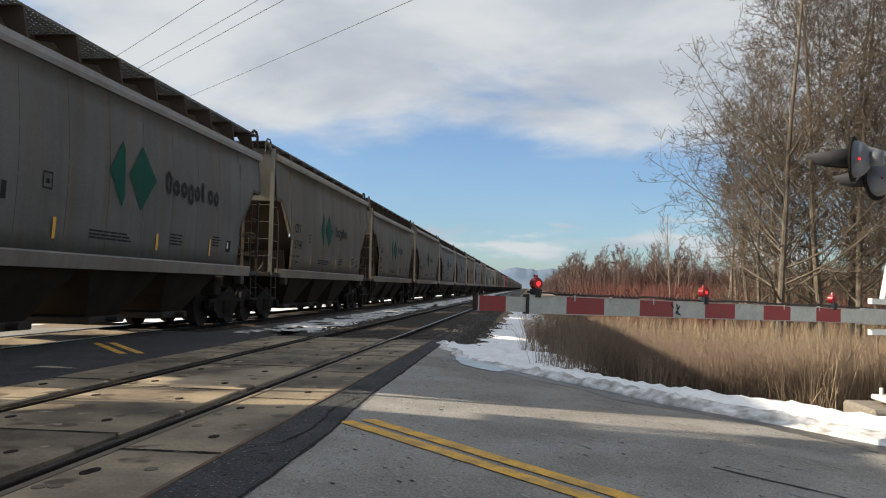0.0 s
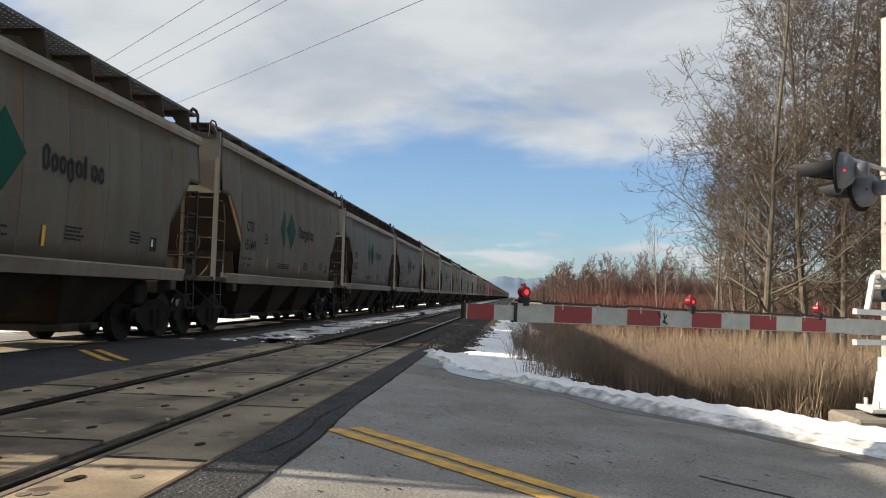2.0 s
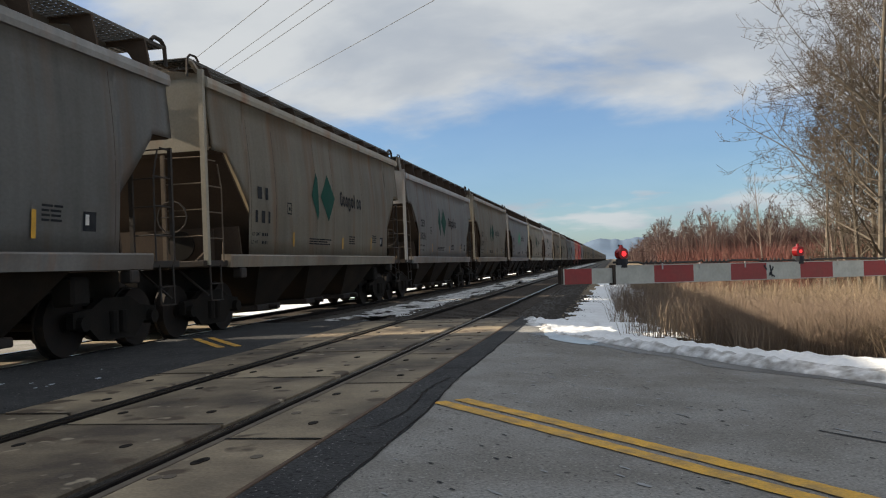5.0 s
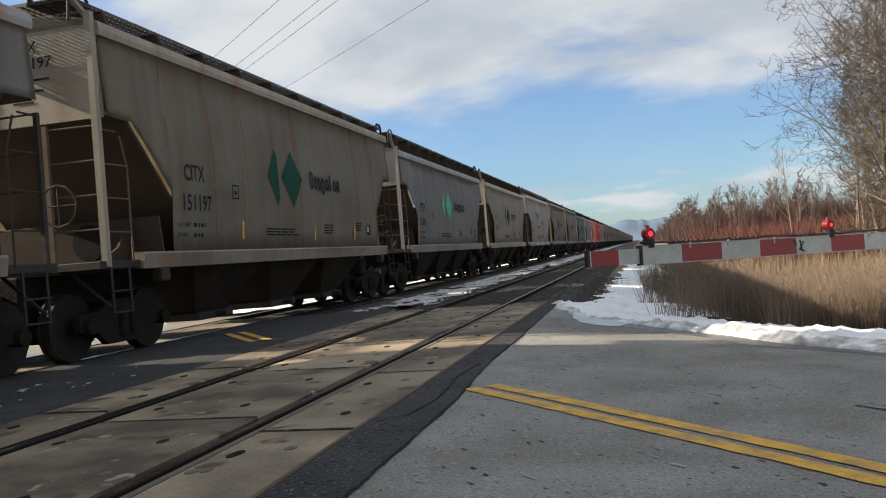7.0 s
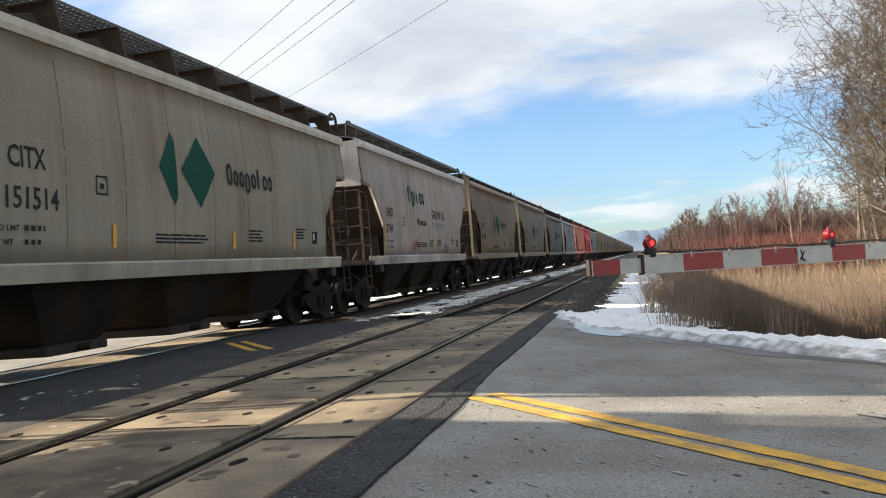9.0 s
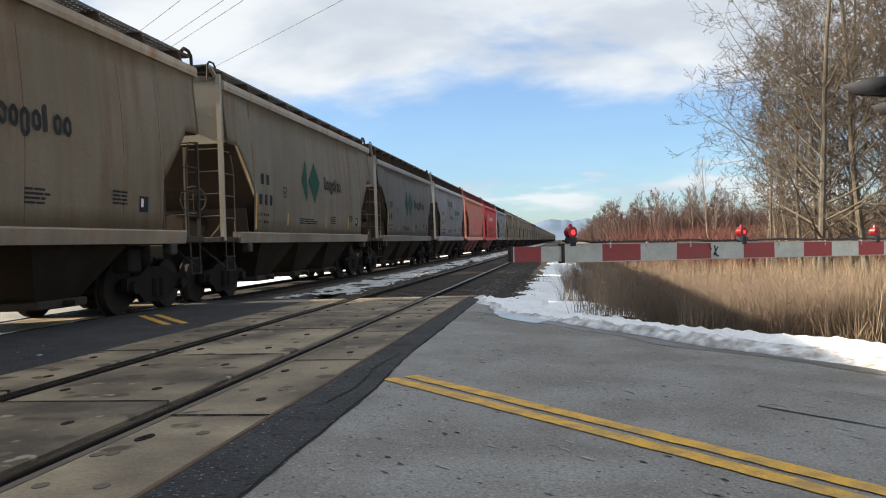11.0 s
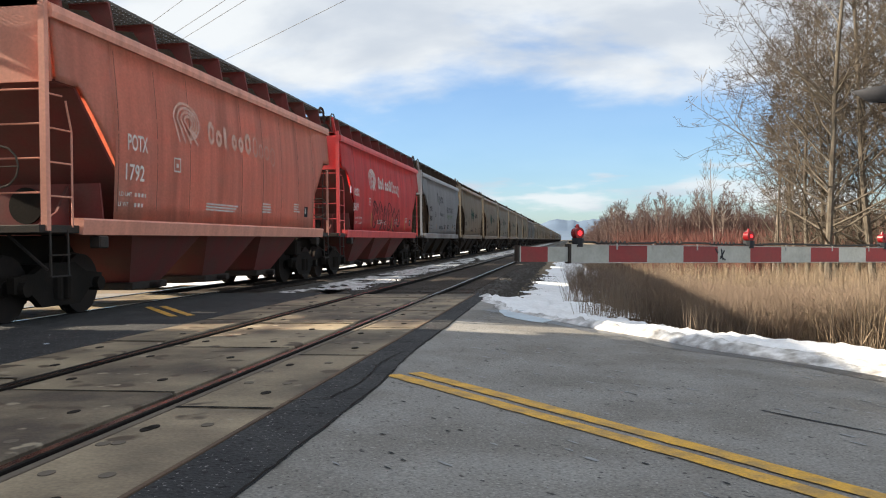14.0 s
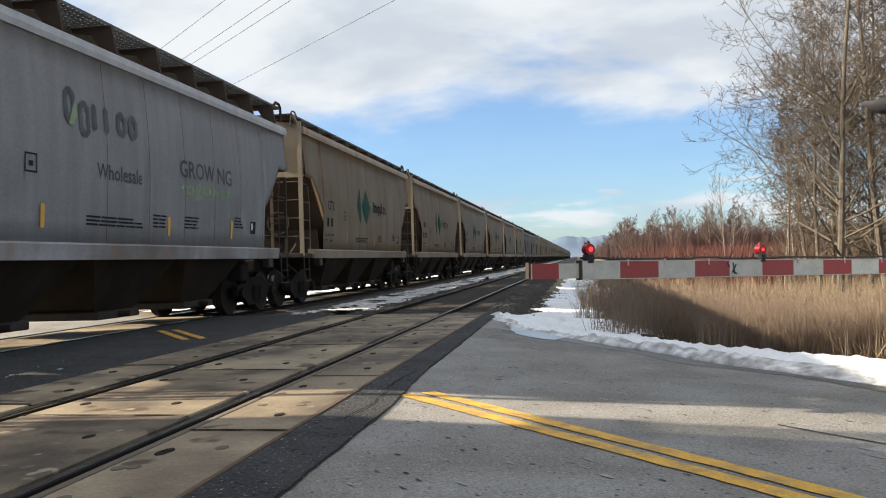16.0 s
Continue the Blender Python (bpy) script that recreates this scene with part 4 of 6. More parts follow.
FAR_PARTS = ("side_sheet", "top_chord", "side_sill", "roof", "hatch_cover", "end_sheet", "slope_sheet", "corner_post", "truck", "discharge_hopper", "roof_walkway", "end_platform", "draft_sill", "centre_sill")


def dress(car, kind, mark="", number="", seed=0):
    """The paintwork's lettering. Marks that cannot be read are bars."""
    rng = random.Random(seed + 100)
    ink = M_WHITE_LETTER if kind in ("orange", "red") else M_LETTER
    mv = 0.38 if seed == 15 else 0.0
    if mark:
        write(car, mark, -5.05 if kind == "red" else mv - 4.65, 2.54 + mv * 0.2, 0.25, ink, "reporting_mark", 0.62 * len(mark) / 4)
    else:
        bars(car, -4.62, -4.0, 2.54, 0.24, ink, 1, 0, 4, "reporting_mark", seed)
    if number:
        write(car, number, -5.15 if kind == "red" else mv - 4.75, 2.07 + mv * 0.2, 0.25, ink, "car_number", 0.155 * len(number))
    else:
        bars(car, -4.72, -3.85, 2.07, 0.24, ink, 1, 0, 6, "car_number", seed + 1)
    write(car, "LD LMT", mv - 4.85, 1.81, 0.065, ink, "load_limit", 0.36)
    if kind == "red":
        write(car, "229500", -4.42, 1.81, 0.065, ink, "load_limit", 0.42)
        write(car, "56500", -4.42, 1.65, 0.065, ink, "light_weight", 0.35)
    else:
        bars(car, mv - 4.42, mv - (4.02 if not mv else 3.2), 1.81, 0.06, ink, 1, 0, 6, "small_print", seed)
        bars(car, mv - 4.42, mv - (4.10 if not mv else 3.3), 1.65, 0.06, ink, 1, 0, 5, "small_print", seed)
    write(car, "LT WT", mv - 4.87, 1.65, 0.065, ink, "light_weight", 0.28)
    # the same marks again on the end that faces the road
    end_marks(car, mark, number, ink, seed, 0.25 if is_tall(kind, seed) else 0.0)
    # the upright weld seams between the side's plates
    for k in range(1, 10):
        y = -6.1 + 1.22 * k
        if abs(y) > 4.9 or rng.random() < 0.2:
            continue
        bm = bmesh.new()
        patch(bm, [(y - 0.007, 1.46), (y + 0.007, 1.46), (y + 0.007, 4.10), (y - 0.007, 4.10)])
        on_side(bm, car, "weld_seam", M_SEAM, 0.003)
    # placard frame, warning lines, reflective strips
    bm = bmesh.new()
    for q in (((-3.12, 2.31), (-2.87, 2.31), (-2.87, 2.335), (-3.12, 2.335)), ((-3.12, 2.535), (-2.87, 2.535), (-2.87, 2.56), (-3.12, 2.56)),
              ((-3.12, 2.335), (-3.095, 2.335), (-3.095, 2.535), (-3.12, 2.535)), ((-2.895, 2.335), (-2.87, 2.335), (-2.87, 2.535), (-2.895, 2.535)), ((-3.04, 2.39), (-2.95, 2.39), (-2.95, 2.46), (-3.04, 2.46))):
        bm.faces.new([bm.verts.new((*p, 0)) for p in q])
    on_side(bm, car, "stencil_frame", ink, 0.010)
    bars(car, -1.78, -0.15, 1.80, 0.03, ink, 3, 0.055, 5, "warning_text", seed + 2)
    bars(car, 1.2, 1.75, 1.92, 0.03, ink, 4, 0.06, 2, "warning_text", seed + 3)
    bars(car, 3.3, 3.8, 2.0, 0.03, ink, 4, 0.06, 2, "warning_text", seed + 4)
    bm = bmesh.new()
    patch(bm, [(4.12, 1.72), (4.40, 1.72), (4.40, 1.98), (4.12, 1.98)])
    on_side(bm, car, "inspection_panel", M_LETTER, 0.010)
    bm = bmesh.new()
    patch(bm, [(4.16, 1.80), (4.24, 1.80), (4.24, 1.94), (4.16, 1.94)])
    on_side(bm, car, "inspection_panel", M_WHITE_LETTER, 0.014)
    stripes = [(-2.80, 1.55, 2.05), (0.55, 1.53, 2.0), (3.1, 1.53, 2.0)] if kind == "red" else [(-2.80, 1.62, 1.93), (0.55, 1.60, 1.9)]
    if kind not in ("orange",):
        if rng.random() < 0.7 and kind != "red":
            stripes.append((-4.95, 1.5, 2.3))
        if rng.random() < 0.6 and kind != "red":
            stripes.append((3.1, 1.6, 1.95))
        for y, a, b in stripes:
            bm = bmesh.new()
            patch(bm, [(y, a), (y + 0.085, a), (y + 0.085, b), (y, b)])
            on_side(bm, car, "reflective_strip", M_STRIPE, 0.024)
    if kind in ("cream", "tan", "grey", "pale", "dusty", "dull", "lighter"):
        diamonds(car, M_BRIGHT_GREEN if number == "21606" else M_GREEN, 0.38 if kind == "grey" else 0.0)
        if kind == "grey":
            wordmark(car, 0.86, 3.60, 2.68, 0.42, M_LETTER, 8, (0, 5), (3,), (5,))
        else:
            wordmark(car, 0.44, 2.28, 2.70, 0.38, M_LETTER, 8, (0, 5), (3,), (5,))
    elif kind in ("orange", "red"):
        # a folded-leaf badge and the company's word
        for k in range(4):
            bm = bmesh.new()
            r = 0.52 - 0.115 * k
            c = (-2.60 + 0.03 * k, 3.25)
            arch = [(c[0] + r * math.cos(q), c[1] + r * 0.62 * math.sin(q)) for q in [math.pi * 0.95 - math.pi * 1.35 * j / 9 for j in range(10)]]
            pts = [(c[0] - r + 0.22 + 0.10 * k, 2.86)] + arch + [(c[0] + 0.02 + 0.10 * k, 3.02)]
            for p, q in zip(pts, pts[1:]):
                d = Vector((q[0] - p[0], q[1] - p[1])).normalized() * 0.026
                bm.faces.new([bm.verts.new((u, v, 0)) for u, v in ((p[0] + d.y, p[1] - d.x), (q[0] + d.y, q[1] - d.x), (q[0] - d.y, q[1] + d.x), (p[0] - d.y, p[1] + d.x))])
            on_side(bm, car, "badge_band", M_FADED_PINK if kind == "orange" else ink, 0.014)
        wordmark(car, -1.72, 0.50, 2.95, 0.44, M_FADED_PINK if kind == "orange" else ink, 6, (0, 2, 5), (), (2,))
        wordmark(car, 0.55, 1.98, 2.93, 0.44, M_FADED_PINK if kind == "orange" else ink, 4, (0,), (3,), (), 0.16)
    elif kind in ("blue_grey", "blush"):
        d, up = (0.55, 0.15) if seed == 15 else (0.0, 0.0)
        wordmark(car, d - 2.25, d - 0.32, 3.05 + up, 0.52, M_GREEN if seed == 11 else M_LETTER if seed == 15 else M_GREY_LETTER, 6, (0,), (1,), (2, 3))
        bm = bmesh.new()
        patch(bm, [(d - 2.18, 3.05 + up), (d - 2.02, 3.40 + up), (d - 1.97, 3.2 + up), (d - 2.08, 3.05 + up)], 9)
        on_side(bm, car, "leaf_logo", M_LIME, 0.018)
        write(car, "Wholesale", d - 1.52, 2.38 + up * 0.7, 0.22, M_LETTER if seed in (11, 15) else M_GREY_LETTER, "lettering", 1.25)
        x = 0.46 if seed == 11 else 1.0 + d * 0.65
        write(car, "GROW NG", x, 2.64 + up, 0.30, M_LETTER if seed in (11, 15) else M_GREY_LETTER, "lettering", 1.9 if seed == 11 else 2.15)
        write(car, "together", x + 0.02, 2.34 + up, 0.26, M_FADED if seed == 11 else M_LIME, "lettering", 1.8 if seed == 11 else 2.1)
        bars(car, 0.1, 0.6, 1.9, 0.03, M_LETTER, 4, 0.06, 2, "warning_text", 9)
    return car


# the train's order, from the car beside the road at the start to the ones that never come near
ORDER = {
    -1: ("grey", "", ""), 0: ("grey", "", ""), 1: ("dusty", "CITX", "151540"), 2: ("dusty", "CNPX", "3712"), 3: ("dusty", "CITX", "151449"), 4: ("dull", "CEFX", "302237"), 5: ("dull", "CNPX", "2087"),
    6: ("cream", "", ""), 7: ("pale", "CEFX", "302363"), 8: ("cream", "CITX", "151197"), 9: ("pale", "PTEX", "21606"), 10: ("lighter", "CITX", "151514"), 11: ("blush", "SHQX", "3749"),
    12: ("tan", "CITX", ""), 13: ("cream", "", ""), 14: ("grey", "CNPX", ""), 15: ("blue_grey", "NAHX", "20462"), 16: ("orange", "POTX", "1792"), 17: ("red", "POTX", "2619"),
    18: ("blue_grey", "NAHX", ""), 19: ("tan", "CITX", ""), 20: ("tan", "", ""), 21: ("cream", "", "")}
LAST_CAR = 62
LABELS = {"dusty": "dusty cream covered hopper car with green diamond logo", "dull": "dull grey covered hopper car with green diamond logo", "lighter": "light cream covered hopper car with green diamond logo",
          "blush": "pale beige covered hopper car with roof walkway and scrawls",
          "grey": "grey covered hopper car with green diamond logo, grimy", "cream": "cream covered hopper car with green diamonds and rust streaks", "tan": "tan rust-streaked covered hopper car with green diamond logo",
          "pale": "pale grey covered hopper car with green diamond logo", "blue_grey": "blue-grey covered hopper car with wording on its side", "orange": "faded orange-red covered hopper car with white lettering",
          "red": "bright red covered hopper car with white lettering and scrawls"}


def gap_at(t):
    """Where the coupling ahead of car 1 is at t seconds: the train rolls towards the road and gains a little speed."""
    return 20.76 - 15.845 * t - 0.0180 * t * t


def build_train():
    rng = random.Random(5)
    plain, cars = {}, {}
    for i in range(-2, LAST_CAR + 1):
        kind, mark, number = ORDER.get(i, (rng.choice(("cream", "tan", "pale", "cream", "grey")), "", ""))
        special = i in ORDER and i >= 0
        tall = is_tall(kind, i)
        key = (kind, i == 11, tall)
        if key not in plain:
            car = build_car(PAINTS[kind], "hopper_car", i == 11, 0.25 if tall else 0.15 if i == 11 else 0.0)
            plain[key] = car
            car["label"] = LABELS[kind]
        else:
            car = copy_thing(plain[key], Matrix.Identity(4))
            for c in [o for o in car.children if o.get("drawn") or (i > 34 and not o.name.startswith(FAR_PARTS))]:
                for d in list(c.children):
                    bpy.data.objects.remove(d)
                bpy.data.objects.remove(c)
        before = set(car.children)
        if i <= 22:
            dress(car, kind, mark, number, i)
        else:
            diamonds(car, M_GREEN) if i < 30 else None
        for c in set(car.children) - before:
            c["drawn"] = 1
        if i == 17:
            bold_scrawl(car, -2.2, 2.05, 6, 0.80)
        if i == 11:
            scrawl(car, -2.1, 1.75, 4, M_ARM_RED, 0.24)
            scrawl(car, 2.1, 1.65, 3, M_LETTER, 0.2)
        cars[i] = car
    for car in cars.values():
        for c in car.children:
            if "drawn" in c:
                del c["drawn"]
    return cars


def bold_scrawl(car, y0, z0, count, pitch):
    """Sprayed bubble shapes in thin dark lines, one over the other, with no words in them."""
    rng = random.Random(12)
    for k in range(count):
        c = Vector((y0 + pitch * k, z0 - 0.03 * k, 0))
        tall, wide = 0.52 - 0.06 * (k % 3), pitch * 0.50
        for lap in range(3):
            m = 7 - lap
            ctrl = [c + Vector((wide * (1 - 0.36 * lap) * rng.uniform(0.55, 1.25) * math.cos(2 * math.pi * i / m + 0.4 * k), tall * (1 - 0.34 * lap) * rng.uniform(0.6, 1.2) * math.sin(2 * math.pi * i / m + 0.4 * k), 0)) for i in range(m)]
            ctrl = [Vector((p.x, max(1.50, p.y), 0)) for p in ctrl]
            pts = []
            for i in range(m if lap < 2 else m - 2):
                p0, p1, p2, p3 = ctrl[i - 1], ctrl[i], ctrl[(i + 1) % m], ctrl[(i + 2) % m]
                for j in range(7):
                    u = j / 7
                    pts.append(0.5 * (2 * p1 + (p2 - p0) * u + (2 * p0 - 5 * p1 + 4 * p2 - p3) * u * u + (3 * p1 - p0 - 3 * p2 + p3) * u ** 3))
            pts = [Vector((p.x, max(1.46, p.y), 0)) for p in pts]
            bm = bmesh.new()
            row = []
            for i, p in enumerate(pts):
                d = (pts[min(i + 1, len(pts) - 1)] - pts[max(i - 1, 0)]).normalized()
                w = Vector((-d.y, d.x, 0)) * (0.042 if lap == 0 else 0.028) * (0.8 + 0.4 * math.sin(0.5 * i + k))
                row.append((bm.verts.new(p - w), bm.verts.new(p + w)))
            for a, b in zip(row, row[1:]):
                bm.faces.new((a[0], b[0], b[1], a[1]))
            on_side(bm, car, "scrawl", M_SPRAY, 0.013 + 0.0012 * k + 0.003 * lap)["drawn"] = 1


def scrawl(car, y0, z0, count, mat, pitch):
    """Loops of sprayed black paint, with no words in them."""
    rng = random.Random(3)
    for k in range(count):
        bm = bmesh.new()
        c = Vector((y0 + pitch * k, z0 + rng.uniform(-0.1, 0.1), 0))
        pts = [c + Vector((0.5 * pitch * math.sin(1.7 * i + k) + 0.02 * i, 0.7 * pitch * math.cos(1.1 * i + 2 * k), 0)) for i in range(6)]
        for a, b in zip(pts, pts[1:]):
            d = (b - a).normalized()
            s = Vector((-d.y, d.x, 0)) * 0.018
            bm.faces.new([bm.verts.new(p) for p in (a - s, b - s, b + s, a + s)])
        on_side(bm, car, "scrawl", mat, 0.014)["drawn"] = 1


train = build_train()


# ---- the gate ----
MAST = Vector((7.67, 9.53, -0.14))
ARM_DIR = Vector((-0.80, -0.598, 0.021)).normalized()      # from the mast to the tip


def build_gate():
    gate = thing("crossing_gate", "lowered crossing gate, red and white arm on silver mast", "crossing gate")
    gate.location = MAST
    up = Vector((0, 0, 1))
    ad = ARM_DIR
    sd = Vector((ad.y, -ad.x, 0)).normalized()
    if sd.y > 0:
        sd = -sd
    piv = Vector((0, 0, 0.96)) + sd * 0.11           # the pivot, in front of the mast

    def along(s, side=0.0, h=0.0):
        return piv + ad * s + sd * side + up * h

    bm = bmesh.new()
    rod(bm, (0, 0, 0.30), (0, 0, 4.55), 0.062, 20)
    for z in (3.95, 3.84, 3.72, 3.45, 2.05, 1.42):
        rod(bm, (0, 0, z), (0, 0, z + 0.03), 0.068, 20)
    rod(bm, (0, 0, 4.55), (0, 0, 4.57), 0.066, 20)
    part("mast", bm, M_ALU, gate)
    bm = bmesh.new()
    bar(bm, Vector((0, 0, 4.33)) + sd * 0.055, Vector((0, 0, 4.33)) + sd * 0.07, 0.06, 0.2)
    part("mast_slot", bm, M_BLACK, gate)
    bm = bmesh.new()
    rod(bm, (0, 0, 0.05), (0, 0, 0.46), 0.17, 4, 0.12)
    box(bm, -0.26, 0.26, -0.20, 0.24, 0.0, 0.06, 0.015)
    rod(bm, (0, 0, 0.46), (0, 0, 0.62), 0.10, 14)
    for a in (-0.17, 0.17):
        for b in (-0.17, 0.17):
            rod(bm, (a, b, 0.05), (a, b, 0.14), 0.02, 6)
    part("base_casting", bm, M_WHITE, gate)
    bm = bmesh.new()
    box(bm, -0.50, 0.62, -0.45, 0.45, -0.28, -0.04, 0.03)
    part("foundation", bm, M_TIMBER, gate, "weathered grey timber foundation")
    # mechanism
    bm = bmesh.new()
    box(bm, -0.02, 0.30, -0.16, 0.20, 0.42, 0.60, 0.03)
    box(bm, 0.02, 0.32, -0.14, 0.20, 0.60, 1.12, 0.03)
    part("mechanism_housing", bm, M_ALU, gate)
    bm = bmesh.new()
    for h in (0.165, -0.165):
        a, b = along(-0.55, 0.03, h), along(0.86, 0.03, h)
        bar(bm, a, b, 0.05, 0.06)
    part("arm_bracket", bm, M_WHITE, gate, "white steel channel that holds the arm")
    bm = bmesh.new()
    bar(bm, along(0.25, 0.0), along(0.956, 0.0), 0.05, 0.17)
    part("arm_clamp", bm, M_ARM_WHITE, gate)
    bm = bmesh.new()
    bar(bm, along(0.62, 0.02, 0.17), Vector((0, 0, 1.52)) + ad * 0.42 + sd * 0.08, 0.05, 0.05)
    bar(bm, Vector((0, 0, 1.52)) + ad * 0.42 + sd * 0.08, Vector((0, 0, 1.56)) + ad * 0.1 + sd * 0.05, 0.05, 0.05)
    part("brace", bm, M_WHITE, gate)
    for h in (0.55, 0.36):
        bm = bmesh.new()
        c = Vector((0, 0, 0.96 + h)) + ad * (0.24 if h > 0.4 else 0.28)
        rod(bm, c - sd * 0.02, c + sd * 0.16, 0.065, 14, 0.075)
        part("counter_lamp", bm, M_BLACK if h < 0.4 else M_ALU, gate)
    bm = bmesh.new()
    box(bm, -0.14, 0.10, -0.10, 0.08, 1.40, 1.62, 0.03)
    part("junction_box", bm, M_ALU, gate)
    # cable loops at the pivot
    bm = bmesh.new()
    for k in range(5):
        c, r = along(0.04 - 0.06 * k, 0.06, 0.0), 0.07
        pipe(bm, [c + ad * r * math.cos(i * 0.7) + up * r * math.sin(i * 0.7) for i in range(10)], 0.008, 5)
    pipe(bm, [along(0.22, 0.03, -0.05 - 0.75 * math.sin(i / 10 * math.pi) ** 0.7) - ad * 0.22 * i / 10 for i in range(11)], 0.007, 5)
    part("cable_loop", bm, M_CABLE, gate)
    # arm: fourteen stripes, a thinner tip section
    s0 = 0.956
    # distances from the mast to the first clear stripe edge
    first = FIRST_EDGE
    s, k = first, 0
    while s > s0:
        n = max(s0, s - 0.4064)
        stripe = bmesh.new()
        bar(stripe, along(n), along(s), 0.05, 0.140)
        part("stripe", stripe, M_ARM_RED if k % 2 == 0 else M_ARM_WHITE, gate)
        s, k = n, k + 1
    stripe = bmesh.new()
    bar(stripe, along(first), along(first + 0.40), 0.05, 0.140)
    part("stripe", stripe, M_ARM_WHITE, gate)
    for a, b, mat in ((0.40, 0.60, M_ARM_WHITE), (0.60, 0.85, M_ARM_RED), (0.85, 0.87, M_ARM_WHITE)):
        stripe = bmesh.new()
        bar(stripe, along(first + a, 0, -0.005), along(first + b, 0, -0.005), 0.035, 0.118)
        part("tip_stripe", stripe, mat, gate)
    bm = bmesh.new()
    bar(bm, along(first + 0.385, 0.005), along(first + 0.405, 0.005), 0.06, 0.155)
    part("joint_collar", bm, M_IRON, gate)
    bm = bmesh.new()
    bar(bm, along(first + 0.865, 0.002), along(first + 0.885, 0.002), 0.045, 0.125)
    part("end_cap", bm, M_IRON, gate)
    for a, b in ((s0, first + 0.40),):
        bm = bmesh.new()
        for h in (0.072, -0.072):
            bar(bm, along(a, 0, h), along(b, 0, h), 0.062, 0.006)
        part("edge_trim", bm, M_ALU, gate)
    bm = bmesh.new()
    for u, h0, h1, v in ((-1.28, -0.05, 0.05, 0.02), (-1.25, -0.04, 0.035, -0.05), (-1.31, -0.05, -0.02, 0.06), (-1.22, 0.01, 0.05, 0.03)):
        bar(bm, along(first + u, 0.027, h0), along(first + u + v, 0.027, h1), 0.004, 0.012)
    part("scribble", bm, M_BLACK, gate, "black marker scribble")
    # arm lamps
    for d in (first + 0.27, first - 1.66, first - 3.58):
        bm = bmesh.new()
        bar(bm, along(d, 0, 0.08), along(d + 0.05, 0, 0.08), 0.07, 0.05)
        rod(bm, along(d + 0.025, 0, 0.08), along(d + 0.025, 0, 0.125), 0.05, 10)
        lamp = part("lamp_base", bm, M_BLACK, gate)
        bm = bmesh.new()
        c = along(d + 0.025, 0.0, 0.165)
        rod(bm, c - sd * 0.028, c + sd * 0.028, 0.046, 18)
        rod(bm, c + up * 0.035, c + up * 0.07, 0.022, 10, 0.01)
        part("lamp_body", bm, M_LENS, lamp, "red plastic lamp")
        bm = bmesh.new()
        rod(bm, c + sd * 0.029, c + sd * 0.034, 0.014 if d < first else 0.020, 14)
        part("lamp_lens", bm, M_LAMP if d > first - 3 else M_LENS, lamp)
    # cable along the top, in coils
    bm = bmesh.new()
    pts, s = [], first + 0.38
    while s > 0.7:
        u = (first + 0.38 - s)
        coil = (0.25 < u % 0.62 < 0.60) and u < 2.2
        pts.append(along(s, 0.012 * math.sin(s * 130) if coil else 0.0, 0.093 + (0.012 * math.cos(s * 130) if coil else 0.004 * math.sin(s * 5))))
        s -= 0.0115 if coil else 0.05
    pipe(bm, pts, 0.0085, 4)
    part("arm_cable", bm, M_CABLE, gate)
    bm = bmesh.new()
    for d in (first - 0.09, first - 0.48, first - 0.98, first - 2.1, first - 2.75, first - 3.3):
        bar(bm, along(d, 0.028, 0.06), along(d + 0.012, 0.028, 0.06), 0.006, 0.05)
    part("cable_clip", bm, M_ALU, gate)
    # flashing light pair on its bracket
    zl = 2.66
    bm = bmesh.new()
    pipe(bm, [(0, 0, zl + 0.10), ad * 0.12 + sd * 0.06 + up * (zl + 0.10), ad * 0.98 + sd * 0.10 + up * (zl + 0.13), ad * 1.03 + sd * 0.10 + up * (zl + 0.10), ad * 1.04 + sd * 0.11 + up * (zl - 0.02)], 0.026, 8)
    pipe(bm, [ad * 0.62 + sd * 0.08 + up * (zl + 0.11), ad * 0.62 + sd * 0.10 + up * (zl - 0.10)], 0.03, 8)
    rod(bm, (0, 0, zl + 0.06), (0, 0, zl + 0.14), 0.075, 16)
    part("light_bracket", bm, M_ALU, gate)
    for d, facing, h in ((1.11, Vector((-0.86, 0.50, 0.03)), -0.03), (0.70, Vector((-0.62, 0.78, 0.0)), -0.19)):
        f = facing.normalized()
        c = ad * d + sd * 0.12 + up * (zl + h)
        bm = bmesh.new()
        rod(bm, c, c + f * 0.02, 0.245, 32)
        light = part("target_disc", bm, M_RUBBER, gate, "round black backing disc")
        bm = bmesh.new()
        turn = f.to_track_quat("Z", "Y").to_matrix().to_4x4()
        bmesh.ops.create_uvsphere(bm, u_segments=20, v_segments=12, radius=1.0, matrix=Matrix.Translation(c - f * 0.004) @ turn @ Matrix.Diagonal((0.20, 0.20, 0.17, 1)))
        bmesh.ops.bisect_plane(bm, geom=bm.verts[:] + bm.edges[:] + bm.faces[:], plane_co=c - f * 0.003, plane_no=f, clear_outer=True)
        rod(bm, c - f * 0.28, c - f * 0.14, 0.085, 14)
        for q in bm.faces:
            q.smooth = True
        part("lamp_housing", bm, M_LIGHT_GREY, light, "grey domed lamp housing")
        bm = bmesh.new()
        side = Vector((-0.34, -0.93, -0.14))
        rod(bm, c - f * 0.05 + side * 0.17, c - f * 0.05 + side * 0.205, 0.012, 12)
        part("peep_lens", bm, M_LAMP if d > 1 else M_LENS, light, "small red side lens")
        bm = bmesh.new()
        n = 18
        cross = f.cross(up).normalized()

